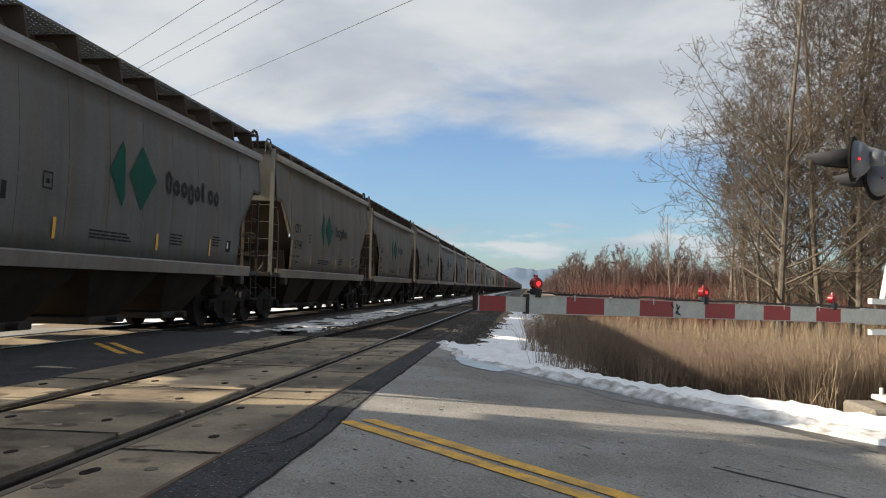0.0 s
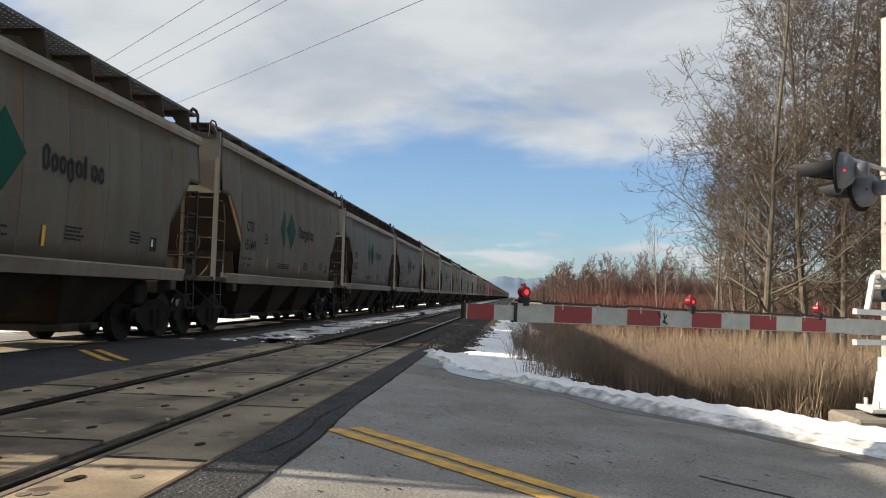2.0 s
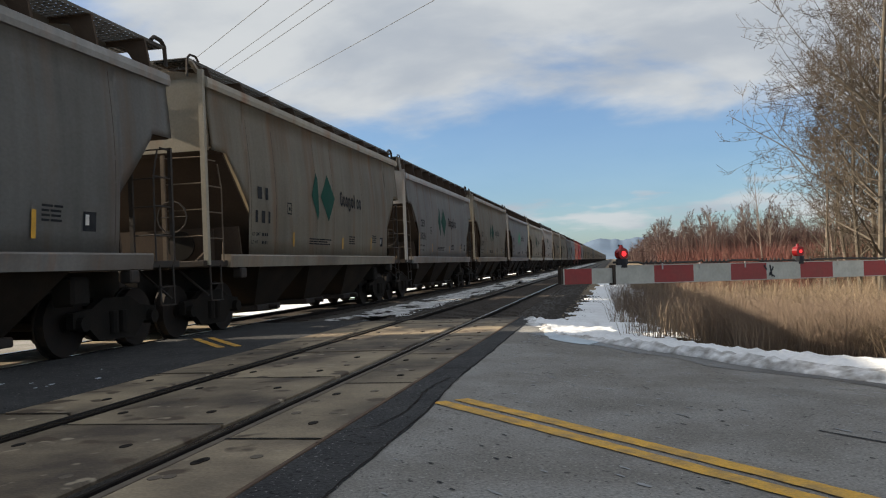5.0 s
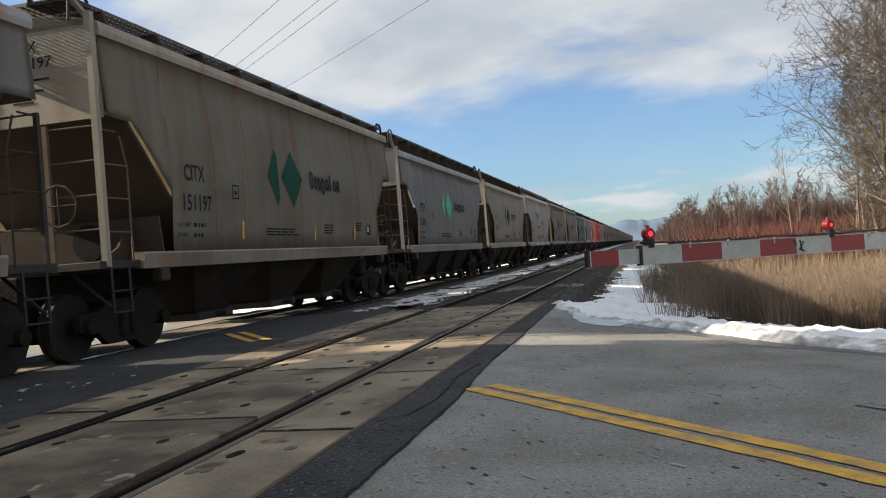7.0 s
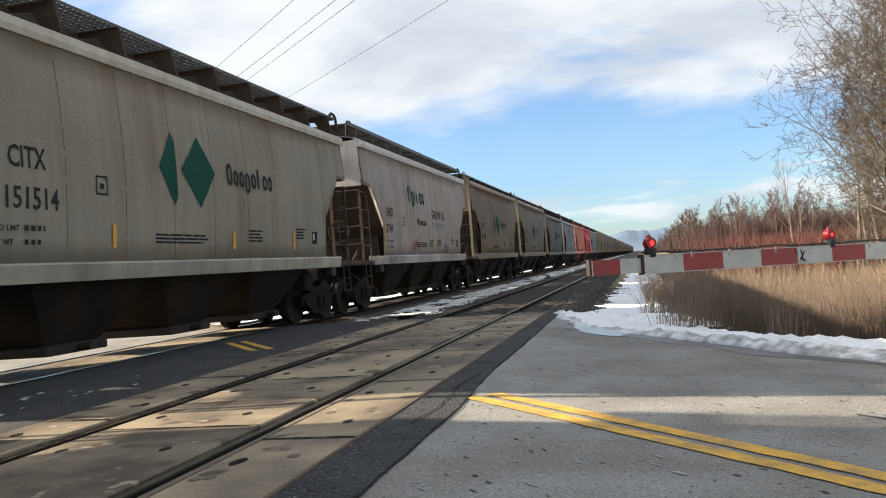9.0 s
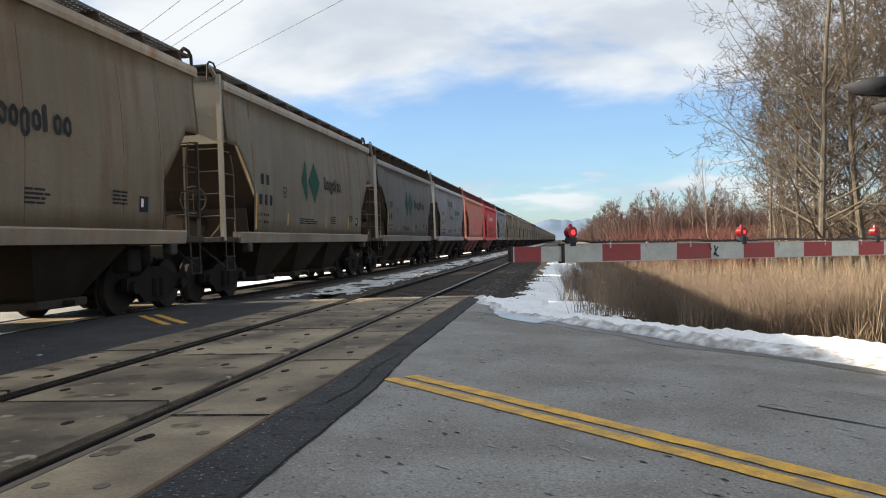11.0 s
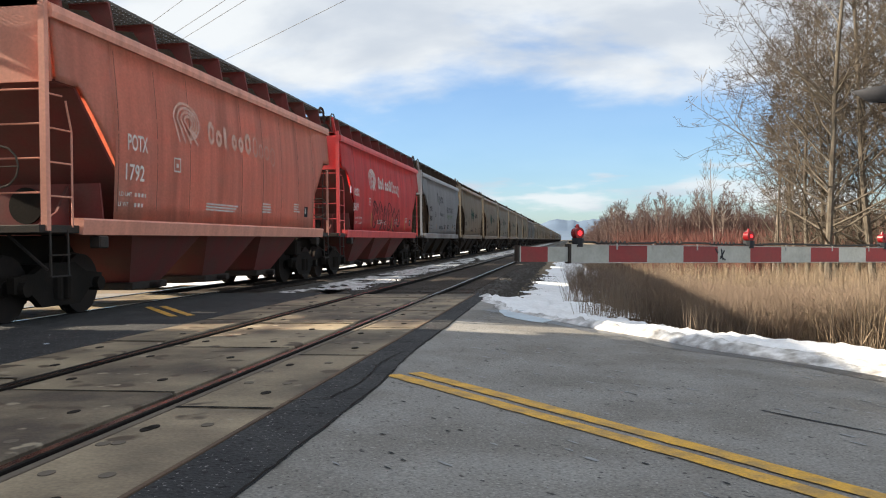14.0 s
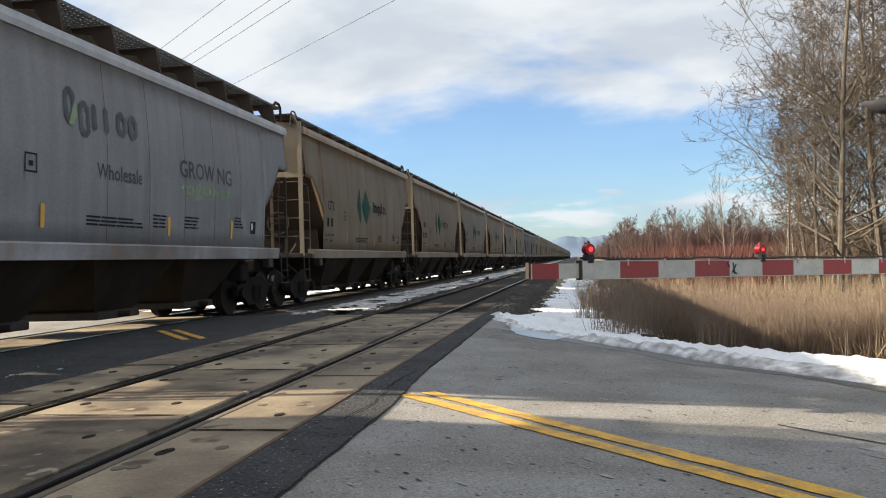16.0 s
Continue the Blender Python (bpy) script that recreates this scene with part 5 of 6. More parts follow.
        def rim(r, reach, a):
            return c + f * reach + (up * math.cos(a) + cross * math.sin(a)) * r

        for i in range(n):
            a0, a1 = -2.5 + 5.0 * i / n, -2.5 + 5.0 * (i + 1) / n
            l0, l1 = 0.42 + 0.09 * math.cos(a0), 0.42 + 0.09 * math.cos(a1)
            bm.faces.new([bm.verts.new(p) for p in (rim(0.125, 0.02, a0), rim(0.125, 0.02, a1), rim(0.07, l1, a1), rim(0.07, l0, a0))])
        bmesh.ops.remove_doubles(bm, verts=bm.verts, dist=0.001)
        bmesh.ops.recalc_face_normals(bm, faces=bm.faces)
        bmesh.ops.solidify(bm, geom=bm.faces[:], thickness=0.005)
        for q in bm.faces:
            q.smooth = True
        part("hood", bm, M_BLACK, light)
        bm = bmesh.new()
        rod(bm, c + f * 0.021, c + f * 0.03, 0.11, 20)
        part("lens", bm, M_LENS, light, "red lens")
    return gate


FIRST_EDGE = 5.02
build_gate()


# ---- crossing panels ----
def build_panels():
    panels = thing("crossing_panels", "worn concrete crossing panels with lifting holes", "concrete panels", kind="structure")
    meshes = {}
    for name, x0, x1, start in (("outer_panel", 0.905, 1.56, 4.54), ("gauge_panel", -0.645, 0.645, 5.03), ("inner_panel", -1.585, -0.915, 5.50)):
        y, n = start - 2.44 * 4, 0
        while y < 15.6:
            length = min(2.44, 15.74 - y)
            key = (name, round(length, 2))
            if key not in meshes:
                bm = bmesh.new()
                box(bm, x0, x1, 0.013, length - 0.013, -0.20, 0.002, 0.012)
                ob = part(name, bm, M_CONCRETE, panels)
                meshes[key] = ob.data
            else:
                ob = new(name, meshes[key])
                ob.parent = panels
            ob.location = (0, y, random.uniform(-0.004, 0.003))
            # dirt packed in the joint, ragged where the edges have broken away
            verts, n = [], 14
            for i in range(n + 1):
                px = x0 + (x1 - x0) * i / n
                w = 0.016 + 0.016 * abs(noise.noise(Vector((px * 5, y * 3, 1)))) + 0.010 * noise.noise(Vector((px * 17, y, 4)))
                c = y + 0.012 * noise.noise(Vector((px * 4, y, 8)))
                verts += [(px, c - w, 0.0055), (px, c + w, 0.0055)]
            from_lists("joint_dirt", verts, [(2 * i, 2 * i + 2, 2 * i + 3, 2 * i + 1) for i in range(n)], M_RUBBER, panels)
            y += length
    # lifting holes: thin dark ovals laid on top, their inner shade as colour
    hole = bmesh.new()
    bmesh.ops.create_cone(hole, cap_ends=True, segments=14, radius1=0.033, radius2=0.033, depth=0.006, matrix=Matrix.Diagonal((1, 1.8, 1, 1)))
    stain = bmesh.new()
    bmesh.ops.create_cone(stain, cap_ends=True, segments=14, radius1=0.036, radius2=0.036, depth=0.004, matrix=Matrix.Diagonal((1, 1.3, 1, 1)))
    hole = part("lifting_hole", hole, M_UNDER, panels)
    stain = part("filled_hole", stain, M_TIE_PLUG, panels)
    hole.location, stain.location = (1.05, 3.96, 0.003), (1.05, 3.59, 0.003)
    for k in range(-2, 5):
        for x, y, d in ((1.31, 5.06, hole.data), (1.04, 6.35, hole.data), (0.98, 4.05 + 1.95, stain.data), (1.34, 4.05, stain.data), (1.33, 5.45, stain.data), (0.83 + 0.2, 5.45, stain.data),
                        (0.30, 5.53, hole.data), (0.33, 6.76, hole.data), (-0.45, 5.51, hole.data), (-0.47, 6.79, hole.data), (0.45, 6.0, stain.data), (-0.3, 6.2, stain.data),
                        (-1.05, 6.2, hole.data), (-1.35, 7.4, hole.data)):
            o = new("lifting_hole" if d is hole.data else "filled_hole", d)
            o.parent, o.location = panels, (x, y + 2.44 * k, 0.003)
    # steel edge angle of the outer panels
    bm = bmesh.new()
    box(bm, 1.562, 1.590, -5.2, 15.74, -0.1, 0.007, 0.002)
    part("edge_angle", bm, M_RUST_EDGE, panels, "rusty steel edge angle")
    # the rubber and dirt in the flangeways
    bm = bmesh.new()
    for a, b in ((-0.912, -0.648), (0.648, 0.902)):
        box(bm, a, b, -5.2, 15.7, -0.25, -0.085)
    part("flangeway_filler", bm, M_RUBBER, panels)
    for a, b, mat in ((0.815, 0.868, M_TIE_PLUG), (-0.905, -0.80, M_RUBBER)):
        bm = bmesh.new()
        box(bm, a, b, -5.2, 15.7, -0.08, -0.012, 0.004)
        part("field_seal", bm, mat, panels, "worn rubber seal along the rail")


M_RUST_EDGE = material("rusted_edge_steel", (0.15, 0.095, 0.06), 0.85, 0.1, (0.06, 0.042, 0.032), 2.5, 0.3)
M_TIE_PLUG = material("mortar_plug", (0.16, 0.13, 0.10), 0.9, 0.0, (0.10, 0.08, 0.06), 5, 0.3)


# ---- snow ----
def lumpy(name, xs, ys, zf, mat, label, inside):
    n = len(xs)
    verts = [(x, y, zf(x, y)) for y in ys for x in xs]
    faces = []
    for j in range(len(ys) - 1):
        for i in range(n - 1):
            if inside((xs[i] + xs[i + 1]) / 2, (ys[j] + ys[j + 1]) / 2):
                faces.append((j * n + i, j * n + i + 1, (j + 1) * n + i + 1, (j + 1) * n + i))
    ob = from_lists(name, verts, faces, mat)
    for p in ob.data.polygons:
        p.use_smooth = True
    return tagged(ob, label, "snow", kind="stuff")


def fn(x, y, s):
    return noise.noise(Vector((x * s, y * s, 7.3)))


def build_snow():
    # the ploughed bank along the road's edge, running from the track round to the gate
    verts, faces = [], []
    ys = steps((-10, 3, 0.4), (3, 15.2, 0.07))
    m = 26
    for y in ys:
        e = snow_edge(y) + 0.10 * fn(0, y, 1.3) + 0.05 * fn(3, y, 5)
        w = 1.5 + 0.5 * fn(9, y, 0.5) + (3.5 * smooth(10.5, 6, y))
        h = (0.11 + 0.05 * fn(5, y, 0.9)) * (1.0 - 0.75 * smooth(9.5, 12.5, y))
        for i in range(m):
            u = (i / (m - 1)) ** 1.5
            x = e + w * u
            bump = h * min(1, u * 9) ** 0.6 * (1 - 0.35 * u) if u > 0 else -0.02
            z = ground_z(x, y) + bump - 0.01 + (0.035 * fn(x, y, 2.6) + 0.045 * fn(x, y, 8.0) + 0.03 * fn(x, y, 19.0)) * min(1, u * 8)
            if i == m - 1:
                z = ground_z(x, y) - 0.2
            verts.append((x, y, z))
    for j in range(len(ys) - 1):
        for i in range(m - 1):
            a = j * m + i
            faces.append((a, a + 1, a + m + 1, a + m))
    ob = from_lists("snow_bank", verts, faces, M_SNOW)
    ob.data.materials.append(M_SNOW_DIRTY)
    for k, p in enumerate(ob.data.polygons):
        p.use_smooth = True
        if k % (m - 1) < 7:
            p.material_index = 1
    tagged(ob, "old ploughed snow bank, dirty along the asphalt edge", "snow", kind="stuff")
    # snow on the slope beside the near track
    lumpy("snow_slope", steps((1.9, 5.6, 0.10)), steps((12.6, 30, 0.16), (30, 90, 1.0)),
          lambda x, y: max(ground_z(x, y), -0.05 - 0.05 * x) - 0.06 + 0.05 * fn(x, y, 1.7) + 0.02 * fn(x, y, 6), M_SNOW, "melting snow on the slope beside the track",
          lambda x, y: 2.3 + 0.25 * fn(x, y, 1.1) + 0.2 * fn(x, y, 4) + 0.012 * max(0, y - 16) < x < 5.1 + 0.5 * fn(x, y, 0.8) - 0.035 * (y - 14) and (fn(x, y, 2.3) > -0.5 or y > 18))
    # the strip between the tracks
    lumpy("snow_strip", steps((-3.4, -1.2, 0.09)), steps((16.5, 40, 0.14), (40, 260, 2.0)),
          lambda x, y: -0.085 + 0.03 * fn(x, y, 1.7) + 0.012 * fn(x, y, 7), M_SNOW_DIRTY, "patchy thin snow between the two tracks",
          lambda x, y: -3.15 + 0.2 * fn(x, y, 2) < x < -1.55 + 0.2 * fn(x, y, 1.4) and fn(x, y, 1.6) + 0.6 * fn(x, y, 5) > (0.05 if y < 20 else -0.22))
    # lit snow on the far side of the train
    lumpy("far_snow", steps((-60, -8.6, 0.8)), steps((-20, 80, 1.0), (80, 400, 20)),
          lambda x, y: ground_z(x, y) - 0.06 + 0.05 * fn(x, y, 0.6), M_SNOW, "old snow on the verge beyond the train",
          lambda x, y: fn(x, y, 0.35) > -0.2 and abs((x + 9.5) * 0.777 + (y - 7.0) * 0.63) > 6.0)


build_snow()


# ---- reeds and brush ----
def blades(name, places, mat, h0, h1, lean, w, label, category):
    """Thin bent stems, two faces each, as one mesh."""
    verts, faces = [], []
    for x, y, z in places:
        h = random.uniform(h0, h1)
        a = random.uniform(0, 2 * math.pi)
        dx, dy = math.cos(a), math.sin(a)
        l = random.uniform(0, lean) * h
        b = random.uniform(0, 2 * math.pi)
        lx, ly = math.cos(b) * l, math.sin(b) * l
        k = len(verts)
        ww = w * random.uniform(0.6, 1.3)
        verts += [(x - dx * ww, y - dy * ww, z), (x + dx * ww, y + dy * ww, z), (x + lx * 0.35 - dx * ww * 0.7, y + ly * 0.35 - dy * ww * 0.7, z + h * 0.6), (x + lx * 0.35 + dx * ww * 0.7, y + ly * 0.35 + dy * ww * 0.7, z + h * 0.6),
                  (x + lx, y + ly, z + h * (1 - 0.3 * l / h))]
        faces += [(k, k + 1, k + 3, k + 2), (k + 2, k + 3, k + 4)]
    return tagged(from_lists(name, verts, faces, mat), label, category, kind="stuff")


def field(n, x0, x1, y0, y1, power=1.6, thin=0.0, left=5.3):
    out = []
    while len(out) < n:
        u = random.random() ** power
        y = y0 + (y1 - y0) * u
        x = x0 + (x1 - x0) * random.random()
        edge = left + 0.13 * (y - 10.5) + 0.6 * fn(1, y, 0.4) + 0.5 * fn(x, y, 1.1)
        if x < edge or y < 10.4 + 0.25 * fn(x, 2, 0.9) or x > 5 + y * 0.75:
            continue
        if thin and fn(x, y, 0.22) < thin:
            continue
        out.append((x, y, ground_z(x, y) - 0.14))
    return out


blades("reeds", field(24000, 4, 40, 10.2, 46, 1.9, -0.18, 6.9), M_REED, 0.55, 1.35, 0.55, 0.006, "dense dry tan reeds in the wet field", "reeds")
blades("reed_litter", field(18000, 4, 40, 10.0, 40, 1.8, 0.0, 6.4), M_REED, 0.3, 0.95, 1.6, 0.006, "bent and broken dry reed stems", "reeds")
blades("brown_brush", field(9000, 4.6, 9.5, 10.1, 30, 1.7, -0.25, 4.8), M_BRUSH, 0.25, 0.9, 0.7, 0.0045, "thin brown leafless brush at the field's edge", "brush")
def shrubs(name, count, x0, x1, y0, y1, mat, h0, h1, label):
    """Low weeds that branch: bent stems with side twigs, as one mesh."""
    verts, faces = [], []

    def stick(p, q, w):
        k = len(verts)
        d = (q - p).normalized()
        a = d.orthogonal().normalized() * w
        b = d.cross(a).normalized() * w
        verts.extend((p + a, p - a * 0.5 + b * 0.86, p - a * 0.5 - b * 0.86, q))
        faces.extend(((k, k + 1, k + 3), (k + 1, k + 2, k + 3), (k + 2, k, k + 3)))

    made = 0
    while made < count:
        y = y0 + (y1 - y0) * random.random() ** 1.5
        x = x0 + (x1 - x0) * random.random()
        if x < 4.5 - 0.12 * (y - 12) + 0.4 * fn(x, y, 0.8) or x < snow_edge(y) + 0.7 or fn(x, y, 0.5) < -0.3:
            continue
        made += 1
        root = Vector((x, y, ground_z(x, y) - 0.12))
        for _ in range(random.randint(3, 6)):
            h = random.uniform(h0, h1)
            a = random.uniform(0, 2 * math.pi)
            d = Vector((math.cos(a) * 0.35, math.sin(a) * 0.35, 1)).normalized()
            tip = root + d * h
            stick(root, tip, 0.005)
            for _ in range(6):
                u = random.uniform(0.3, 0.95)
                p = root.lerp(tip, u)
                b = random.uniform(0, 2 * math.pi)
                e = Vector((math.cos(b), math.sin(b), random.uniform(0.5, 1.4))).normalized()
                stick(p, p + e * h * random.uniform(0.15, 0.4) * (1.2 - u), 0.0032)
    return tagged(from_lists(name, verts, faces, mat), label, "brush", kind="stuff")


shrubs("weed_shrubs", 3600, 3.4, 12.5, 10.6, 24, M_WEED, 0.5, 1.2, "brown branching weeds beside the snow bank")
blades("red_brush", [(x, y, ground_z(x, y) - 0.1) for x, y in ((random.uniform(6, 90), random.uniform(46, 130)) for _ in range(56000)) if 6 + 0.05 * (y - 46) < x < 4 + y * 0.7], M_RED_BRUSH, 1.5, 3.5, 0.6, 0.017, "red leafless osier thicket", "brush")
blades("track_brush", [(x, y, ground_z(x, y) - 0.12) for x, y in ((random.uniform(3.3, 5.8) , random.uniform(11.6, 26)) for _ in range(9000)) if fn(x, y, 0.9) > 0.55 - 0.36 * (x - 3.0)], M_BRUSH, 0.3, 0.95, 0.7, 0.004, "dark dead weed stems poking through the snow", "brush")
def wood_stems():
    out = []
    for _ in range(95000):
        y = 205 + 700 * random.random() ** 1.6
        x = 15.5 + max(0, 260 - y) * 0.10 + max(0, 215 - y) * 0.5 + (40 + 0.25 * y) * random.random()
        if fn(x, y, 0.06) > -0.35:
            out.append((x, y, ground_z(x, y) - 0.2))
    return out


blades("wood_understorey", wood_stems(), M_FAR_TWIG, 5.5, 11.0, 0.3, 0.045, "thin grey-brown saplings filling the birch wood", "woods")
blades("mid_thicket", [(x, y, ground_z(x, y) - 0.2) for x, y in ((random.uniform(16, 75), random.uniform(50, 110)) for _ in range(16000)) if x > 0.30 * y], M_TWIG, 2.5, 6.0, 0.4, 0.016, "brown leafless thicket behind the alders", "brush")
blades("verge_grass", [(x, y, ground_z(x, y) - 0.18) for x, y in ((random.uniform(4.2, 12), random.uniform(20, 110)) for _ in range(14000)) if x > 3.9 + 0.02 * (y - 20)], M_REED, 0.5, 1.2, 0.7, 0.008, "dead grass along the foot of the slope", "grass")
blades("far_brush", [(x, y, ground_z(x, y)) for x, y in ((random.uniform(8, 110), random.uniform(130, 420)) for _ in range(22000)) if x > 9 + 0.012 * y], M_FAR_TWIG, 2.0, 4.5, 0.6, 0.05, "reddish brown thicket below the birch wood", "brush")


# ---- trees ----
def grow(seed, height, trunk_r, levels, spread, limb_from, droop, kids, twig):
    """Tapered stems: lists of vertices and faces for the stout wood and for the thin twigs."""
    rng = random.Random(seed)
    wood, fine = ([], []), ([], [])

    def tube(store, pts, radii, sides):
        verts, faces = store
        k = len(verts)
        for i, (p, r) in enumerate(zip(pts, radii)):
            d = (pts[min(i + 1, len(pts) - 1)] - pts[max(i - 1, 0)]).normalized()
            u = d.orthogonal().normalized()
            v = d.cross(u)
            for s in range(sides):
                a = 2 * math.pi * s / sides
                verts.append(p + (u * math.cos(a) + v * math.sin(a)) * r)
        if len(pts) == 2:
            del verts[k + sides:]
            verts.append(pts[1])
            faces.extend((k + s, k + (s + 1) % sides, k + sides) for s in range(sides))
            return
        for i in range(len(pts) - 1):
            for s in range(sides):
                a, b = k + i * sides + s, k + i * sides + (s + 1) % sides
                faces.append((a, b, b + sides, a + sides))

    def limb(p, d, length, r, level):
        n = (9, 6, 3, 2, 1)[level] if level + 1 < levels else 1 + (level < 2)
        pts, q, dd = [p], p.copy(), d.normalized()
        for i in range(n):
            wob = (0.05, 0.12, 0.16, 0.22, 0.26)[level]
            dd = (dd + Vector((rng.uniform(-wob, wob), rng.uniform(-wob, wob), rng.uniform(-wob, wob) + (0.10 if level else 0.05) - (droop * 0.12 if level >= 2 else 0)))).normalized()
            q = q + dd * (length / n)
            pts.append(q.copy())
        radii = [max(twig, r * (1 - 0.85 * i / n)) for i in range(n + 1)]
        tube(wood if level < 2 else fine, pts, radii, (8, 5, 3, 3, 3)[level])
        if level + 1 >= levels:
            return
        for _ in range(kids[level]):
            u = rng.uniform(limb_from if level == 0 else 0.15, 1.0)
            i = min(int(u * n), n - 1)
            base = pts[i].lerp(pts[i + 1], u * n - i)
            ax = (pts[i + 1] - pts[i]).normalized()
            az = rng.uniform(0, 2 * math.pi)
            o = ax.orthogonal().normalized()
            o = (Matrix.Rotation(az, 3, ax) @ o)
            tilt = spread * rng.uniform(0.7, 1.25)
            nd = ax * math.cos(tilt) + o * math.sin(tilt)
            ln = length * (rng.uniform(0.24, 0.40) if level == 0 else rng.uniform(0.30, 0.52)) * (1.2 - 0.75 * u if level == 0 else 1.0 - 0.4 * u)
            limb(base, nd, ln, max(twig, radii[i] * (0.36 if level == 0 else 0.5)), level + 1)

    limb(Vector((0, 0, -0.3)), Vector((rng.uniform(-0.08, 0.08), rng.uniform(-0.08, 0.08), 1)), height, trunk_r, 0)
    return wood, fine


def build_tree(name, seed, label, category, mats, group, **shape):
    wood, fine = grow(seed, **shape)
    tree = thing(name, label, category, group)
    from_lists("trunk", wood[0], wood[1], mats[0], tree)
    from_lists("crown", fine[0], fine[1], mats[1], tree)
    return tree


def plant(tree, x, y, turn, size, lean=0.0):
    tree.matrix_basis = pose(x, y, ground_z(x, y) - 0.15, lean, 0, turn) @ Matrix.Diagonal((size, size, size, 1))
    return tree


def build_trees():
    near = [build_tree("alder_tree", s, "tall bare alder with dense fine brown twigs", "tree", (M_BARK, M_TWIG), "bare trees by the field",
                       height=17.0, trunk_r=0.14, levels=5, spread=1.02, limb_from=0.12, droop=0.2, kids=(43, 12, 6, 3), twig=0.0072) for s in (11, 23, 37)]
    spots = ALDERS
    for i, (x, y, s, turn) in enumerate(spots):
        t = near[i] if i < 3 else copy_thing(near[i % 3], Matrix.Identity(4))
        plant(t, x, y, turn, s)
    scrub = [build_tree("scrub_tree", s, "low leafless scrub alder, many tangled brown stems", "tree", (M_BARK, M_TWIG), "scrub below the alders",
                        height=7.5, trunk_r=0.06, levels=5, spread=0.85, limb_from=0.03, droop=0.3, kids=(20, 7, 5, 2), twig=0.0085) for s in (51, 67)]
    rng = random.Random(31)
    for i in range(34):
        y = rng.uniform(34, 62)
        x = y * rng.uniform(0.28, 0.95) + 1.5
        t = scrub[i] if i < 2 else copy_thing(scrub[i % 2], Matrix.Identity(4))
        plant(t, x, y, rng.uniform(0, 360), rng.uniform(0.7, 1.3))
    slim = build_tree("birch_tree", 5, "slim young birch with pale bark and fine twigs", "tree", (M_BIRCH, M_TWIG), "young birches", height=9.0, trunk_r=0.075, levels=4, spread=0.6, limb_from=0.3, droop=0.1, kids=(16, 6, 4), twig=0.006)
    for i, (x, y, s, turn) in enumerate(((14.1, 46, 1.0, 0), (15.2, 48, 1.05, 80), (12.2, 52, 0.8, 200), (16.8, 52, 0.9, 140))):
        plant(slim if i == 0 else copy_thing(slim, Matrix.Identity(4)), x, y, turn, s)
    far = [build_tree("far_birch", s, "distant bare birch, pale trunk and reddish twigs", "tree", (M_BIRCH, M_FAR_TWIG), "birch wood along the line", height=12.0, trunk_r=0.12, levels=4, spread=0.75, limb_from=0.16, droop=0.1, kids=(24, 7, 3), twig=0.034) for s in (3, 8, 14, 21)]
    rng = random.Random(9)
    for i in range(175):
        y = 200 + 640 * (i / 175) ** 1.6 + rng.uniform(-6, 6)
        x = 16.5 + max(0, 260 - y) * 0.08 + rng.uniform(0, 30 + 0.12 * y) * rng.random() ** 0.8 + max(0, 225 - y) * 0.5
        t = far[i] if i < 4 else copy_thing(far[i % 4], Matrix.Identity(4))
        plant(t, x, y, rng.uniform(0, 360), rng.uniform(0.80, 1.15))


ALDERS = ((12.2, 30.0, 0.95, 0), (16.2, 33.5, 1.0, 45), (22.3, 33.0, 1.05, 265), (18.6, 34.5, 1.0, 155), (14.8, 33.0, 1.0, 120), (19.2, 30.5, 1.0, 220), (17.6, 38.0, 1.1, 60), (21.5, 36.0, 1.1, 300), (23.5, 31.0, 1.0, 20), (25.5, 38.0, 1.15, 170), (15.4, 42.0, 0.8, 250), (28.5, 33.0, 1.1, 90), (21.0, 44.0, 1.0, 10), (27.0, 45.0, 1.1, 140), (32.0, 40.0, 1.1, 200), (17.0, 29.5, 0.8, 310), (13.2, 36.0, 0.7, 75), (20.4, 33.0, 0.9, 190), (15.6, 37.5, 0.9, 330))
build_trees()


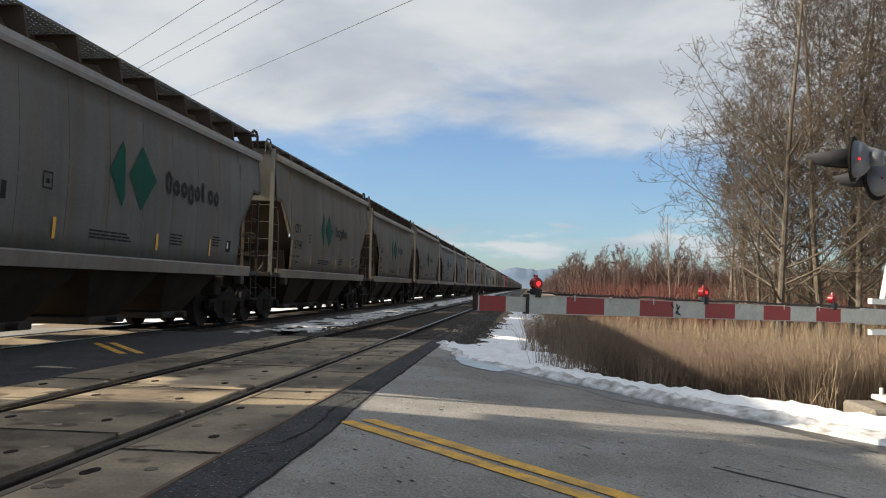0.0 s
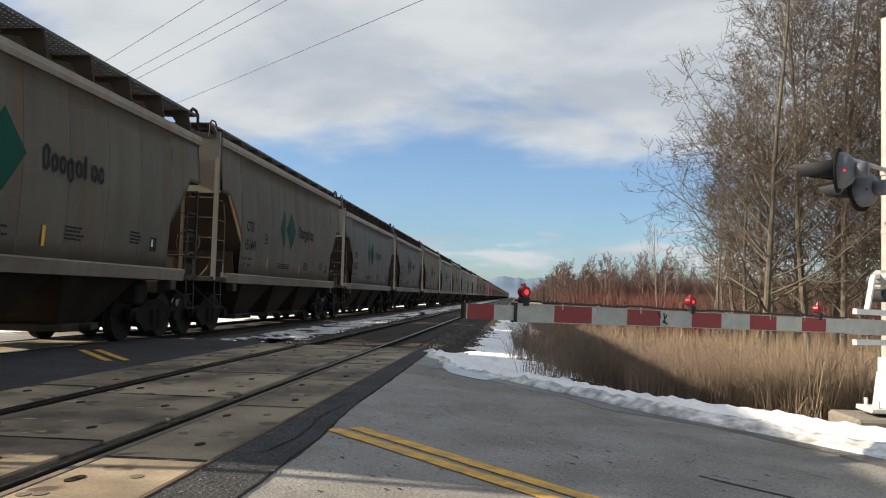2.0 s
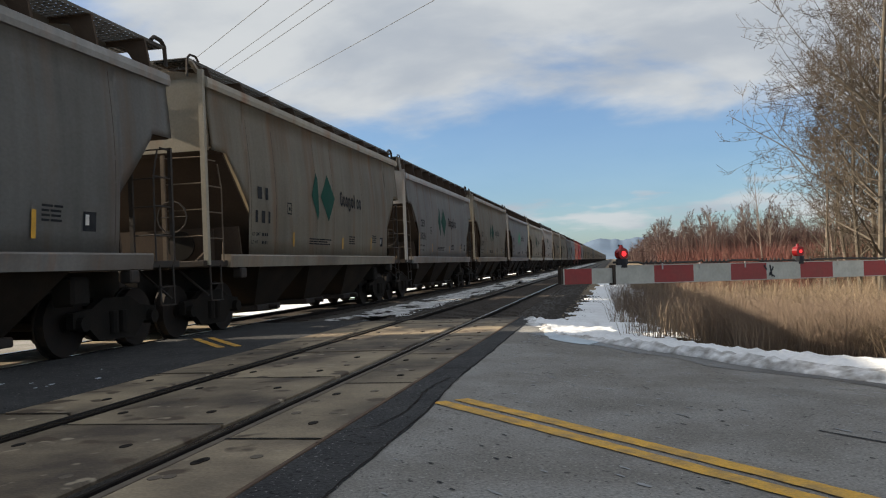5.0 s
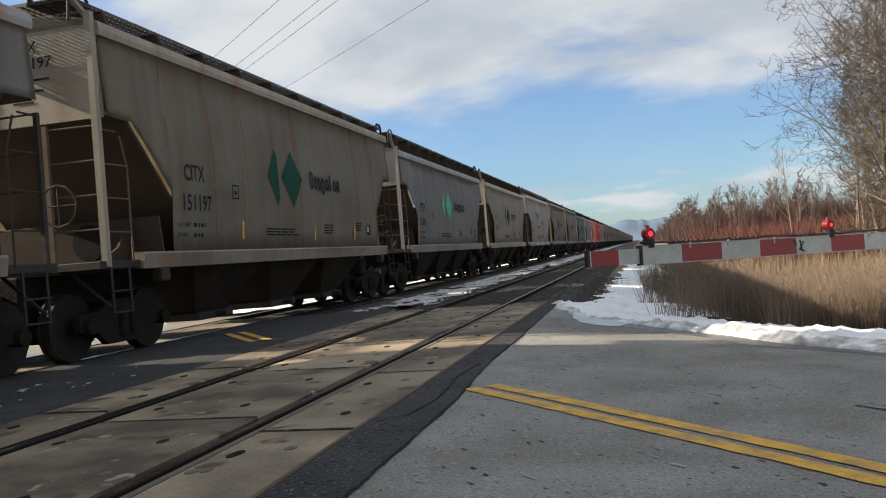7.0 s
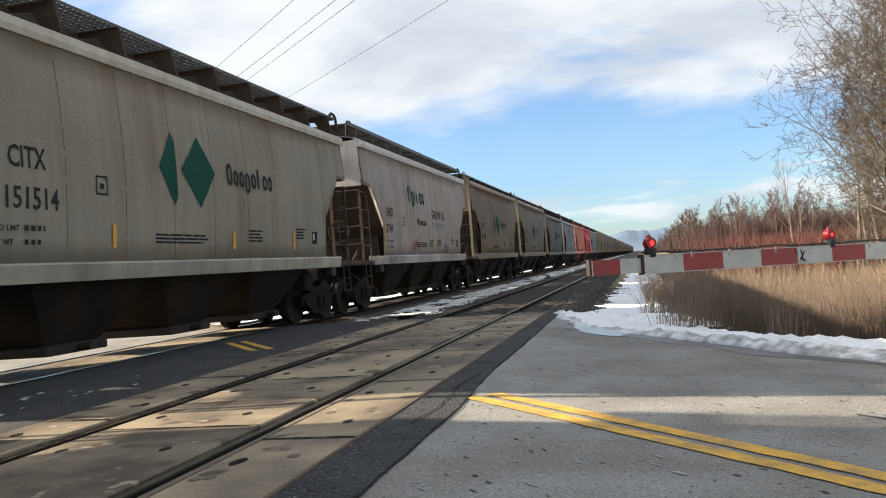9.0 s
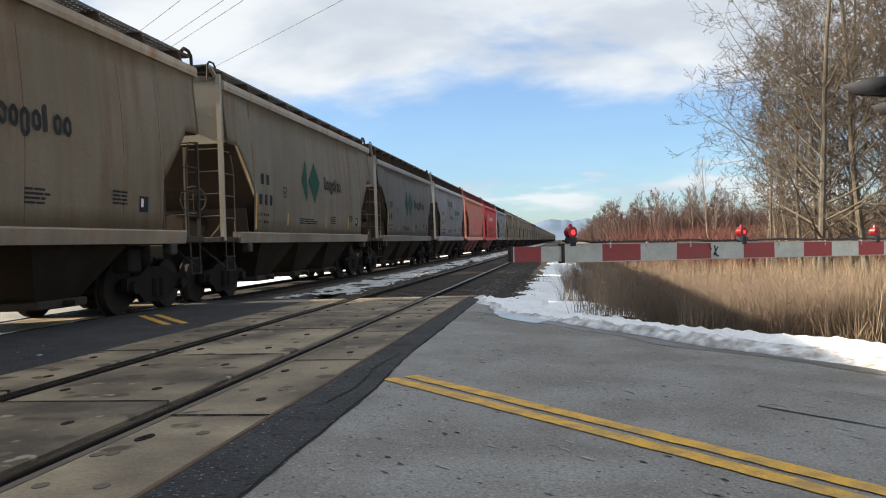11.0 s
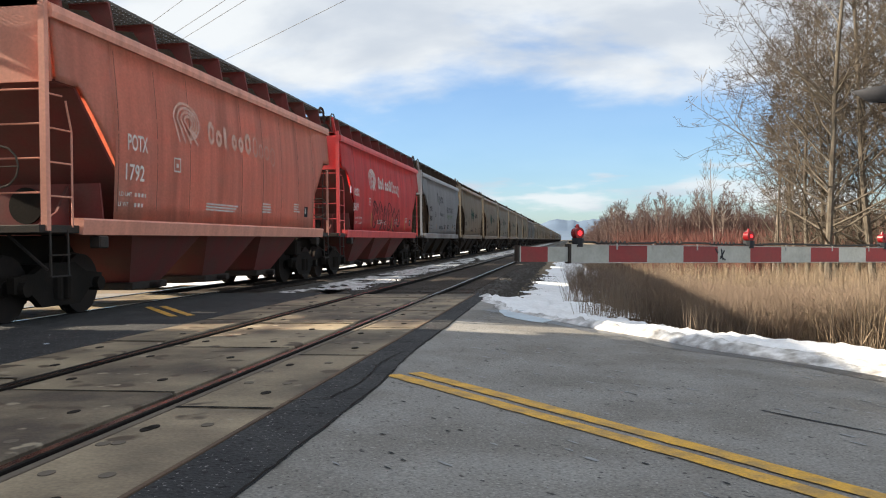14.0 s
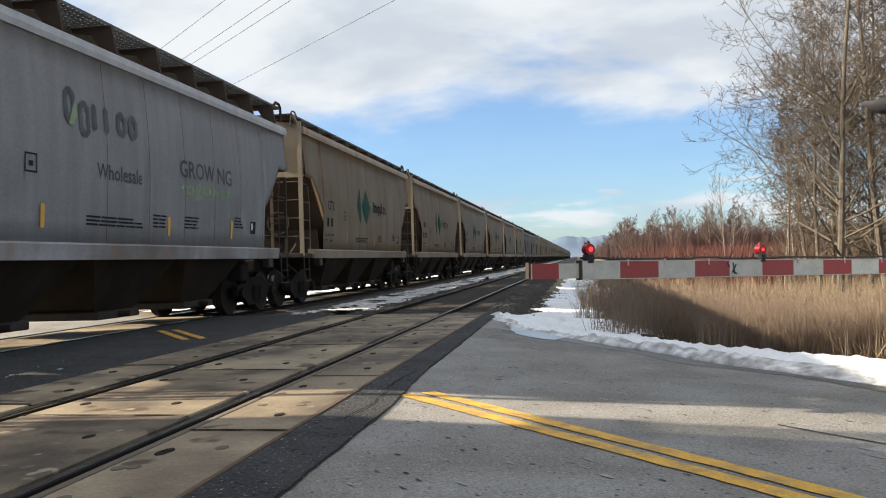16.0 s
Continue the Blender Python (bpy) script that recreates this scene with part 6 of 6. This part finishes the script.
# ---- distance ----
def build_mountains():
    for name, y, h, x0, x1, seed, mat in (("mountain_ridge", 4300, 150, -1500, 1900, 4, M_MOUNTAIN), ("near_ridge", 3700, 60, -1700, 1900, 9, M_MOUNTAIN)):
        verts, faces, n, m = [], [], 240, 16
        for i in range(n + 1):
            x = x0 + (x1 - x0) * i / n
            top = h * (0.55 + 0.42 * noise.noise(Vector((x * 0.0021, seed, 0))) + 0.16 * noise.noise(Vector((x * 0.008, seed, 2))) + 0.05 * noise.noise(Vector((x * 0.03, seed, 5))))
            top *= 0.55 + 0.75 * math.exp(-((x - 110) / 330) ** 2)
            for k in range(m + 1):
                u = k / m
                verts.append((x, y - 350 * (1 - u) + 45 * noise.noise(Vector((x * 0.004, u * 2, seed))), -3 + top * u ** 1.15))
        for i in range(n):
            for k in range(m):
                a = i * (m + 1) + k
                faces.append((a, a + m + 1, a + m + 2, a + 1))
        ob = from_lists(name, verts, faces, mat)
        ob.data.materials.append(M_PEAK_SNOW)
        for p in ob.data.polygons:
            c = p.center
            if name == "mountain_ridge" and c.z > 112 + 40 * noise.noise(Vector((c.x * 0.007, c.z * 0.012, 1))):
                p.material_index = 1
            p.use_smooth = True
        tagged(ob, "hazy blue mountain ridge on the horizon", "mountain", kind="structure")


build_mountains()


def build_signal():
    sig = thing("block_signal", "slim railway signal mast beside the line", "railway signal")
    sig.location = (5.7, 330, -0.5)
    bm = bmesh.new()
    rod(bm, (0, 0, 0), (0, 0, 6.6), 0.12, 8)
    box(bm, -0.3, 0.3, -0.3, 0.3, 0, 0.4)
    part("mast", bm, M_IRON, sig)
    for z in (6.5, 5.1, 3.9):
        bm = bmesh.new()
        rod(bm, (0, -0.15, z), (0, -0.05, z), 0.42 if z > 5 else 0.3, 16)
        rod(bm, (0, -0.05, z), (0, 0.25, z), 0.2, 12)
        part("signal_head", bm, M_BLACK, sig)


build_signal()


# ---- overhead wires ----
def build_wires():
    for i, (a, b) in enumerate(WIRES):
        cu = bpy.data.curves.new("power_line", "CURVE")
        cu.dimensions, cu.bevel_depth, cu.bevel_resolution = "3D", 0.011, 1
        sp = cu.splines.new("POLY")
        n = 24
        sp.points.add(n)
        for k in range(n + 1):
            u = k / n
            p = Vector(a).lerp(Vector(b), u)
            sp.points[k].co = (p.x, p.y, p.z - 1.0 * 4 * u * (1 - u), 1)
        cu.materials.append(M_WIRE)
        tagged(new("power_line", cu), "thin dark overhead power line", "power line", "overhead power lines")


WIRES = [((x + 28, 23.1 - 28, 10.3), (x - 70, 23.1 + 70, 10.3)) for x in (-6.2, -4.5, -3.7, 0.3)]
build_wires()
build_panels()


def motions():
    for i, car in train.items():
        rows = [(k * 0.5, pose(FAR_TRACK, gap_at(k * 0.5) + CAR * (i - 0.5), 0)) for k in range(33)]
        walk(car, rows)


motions()
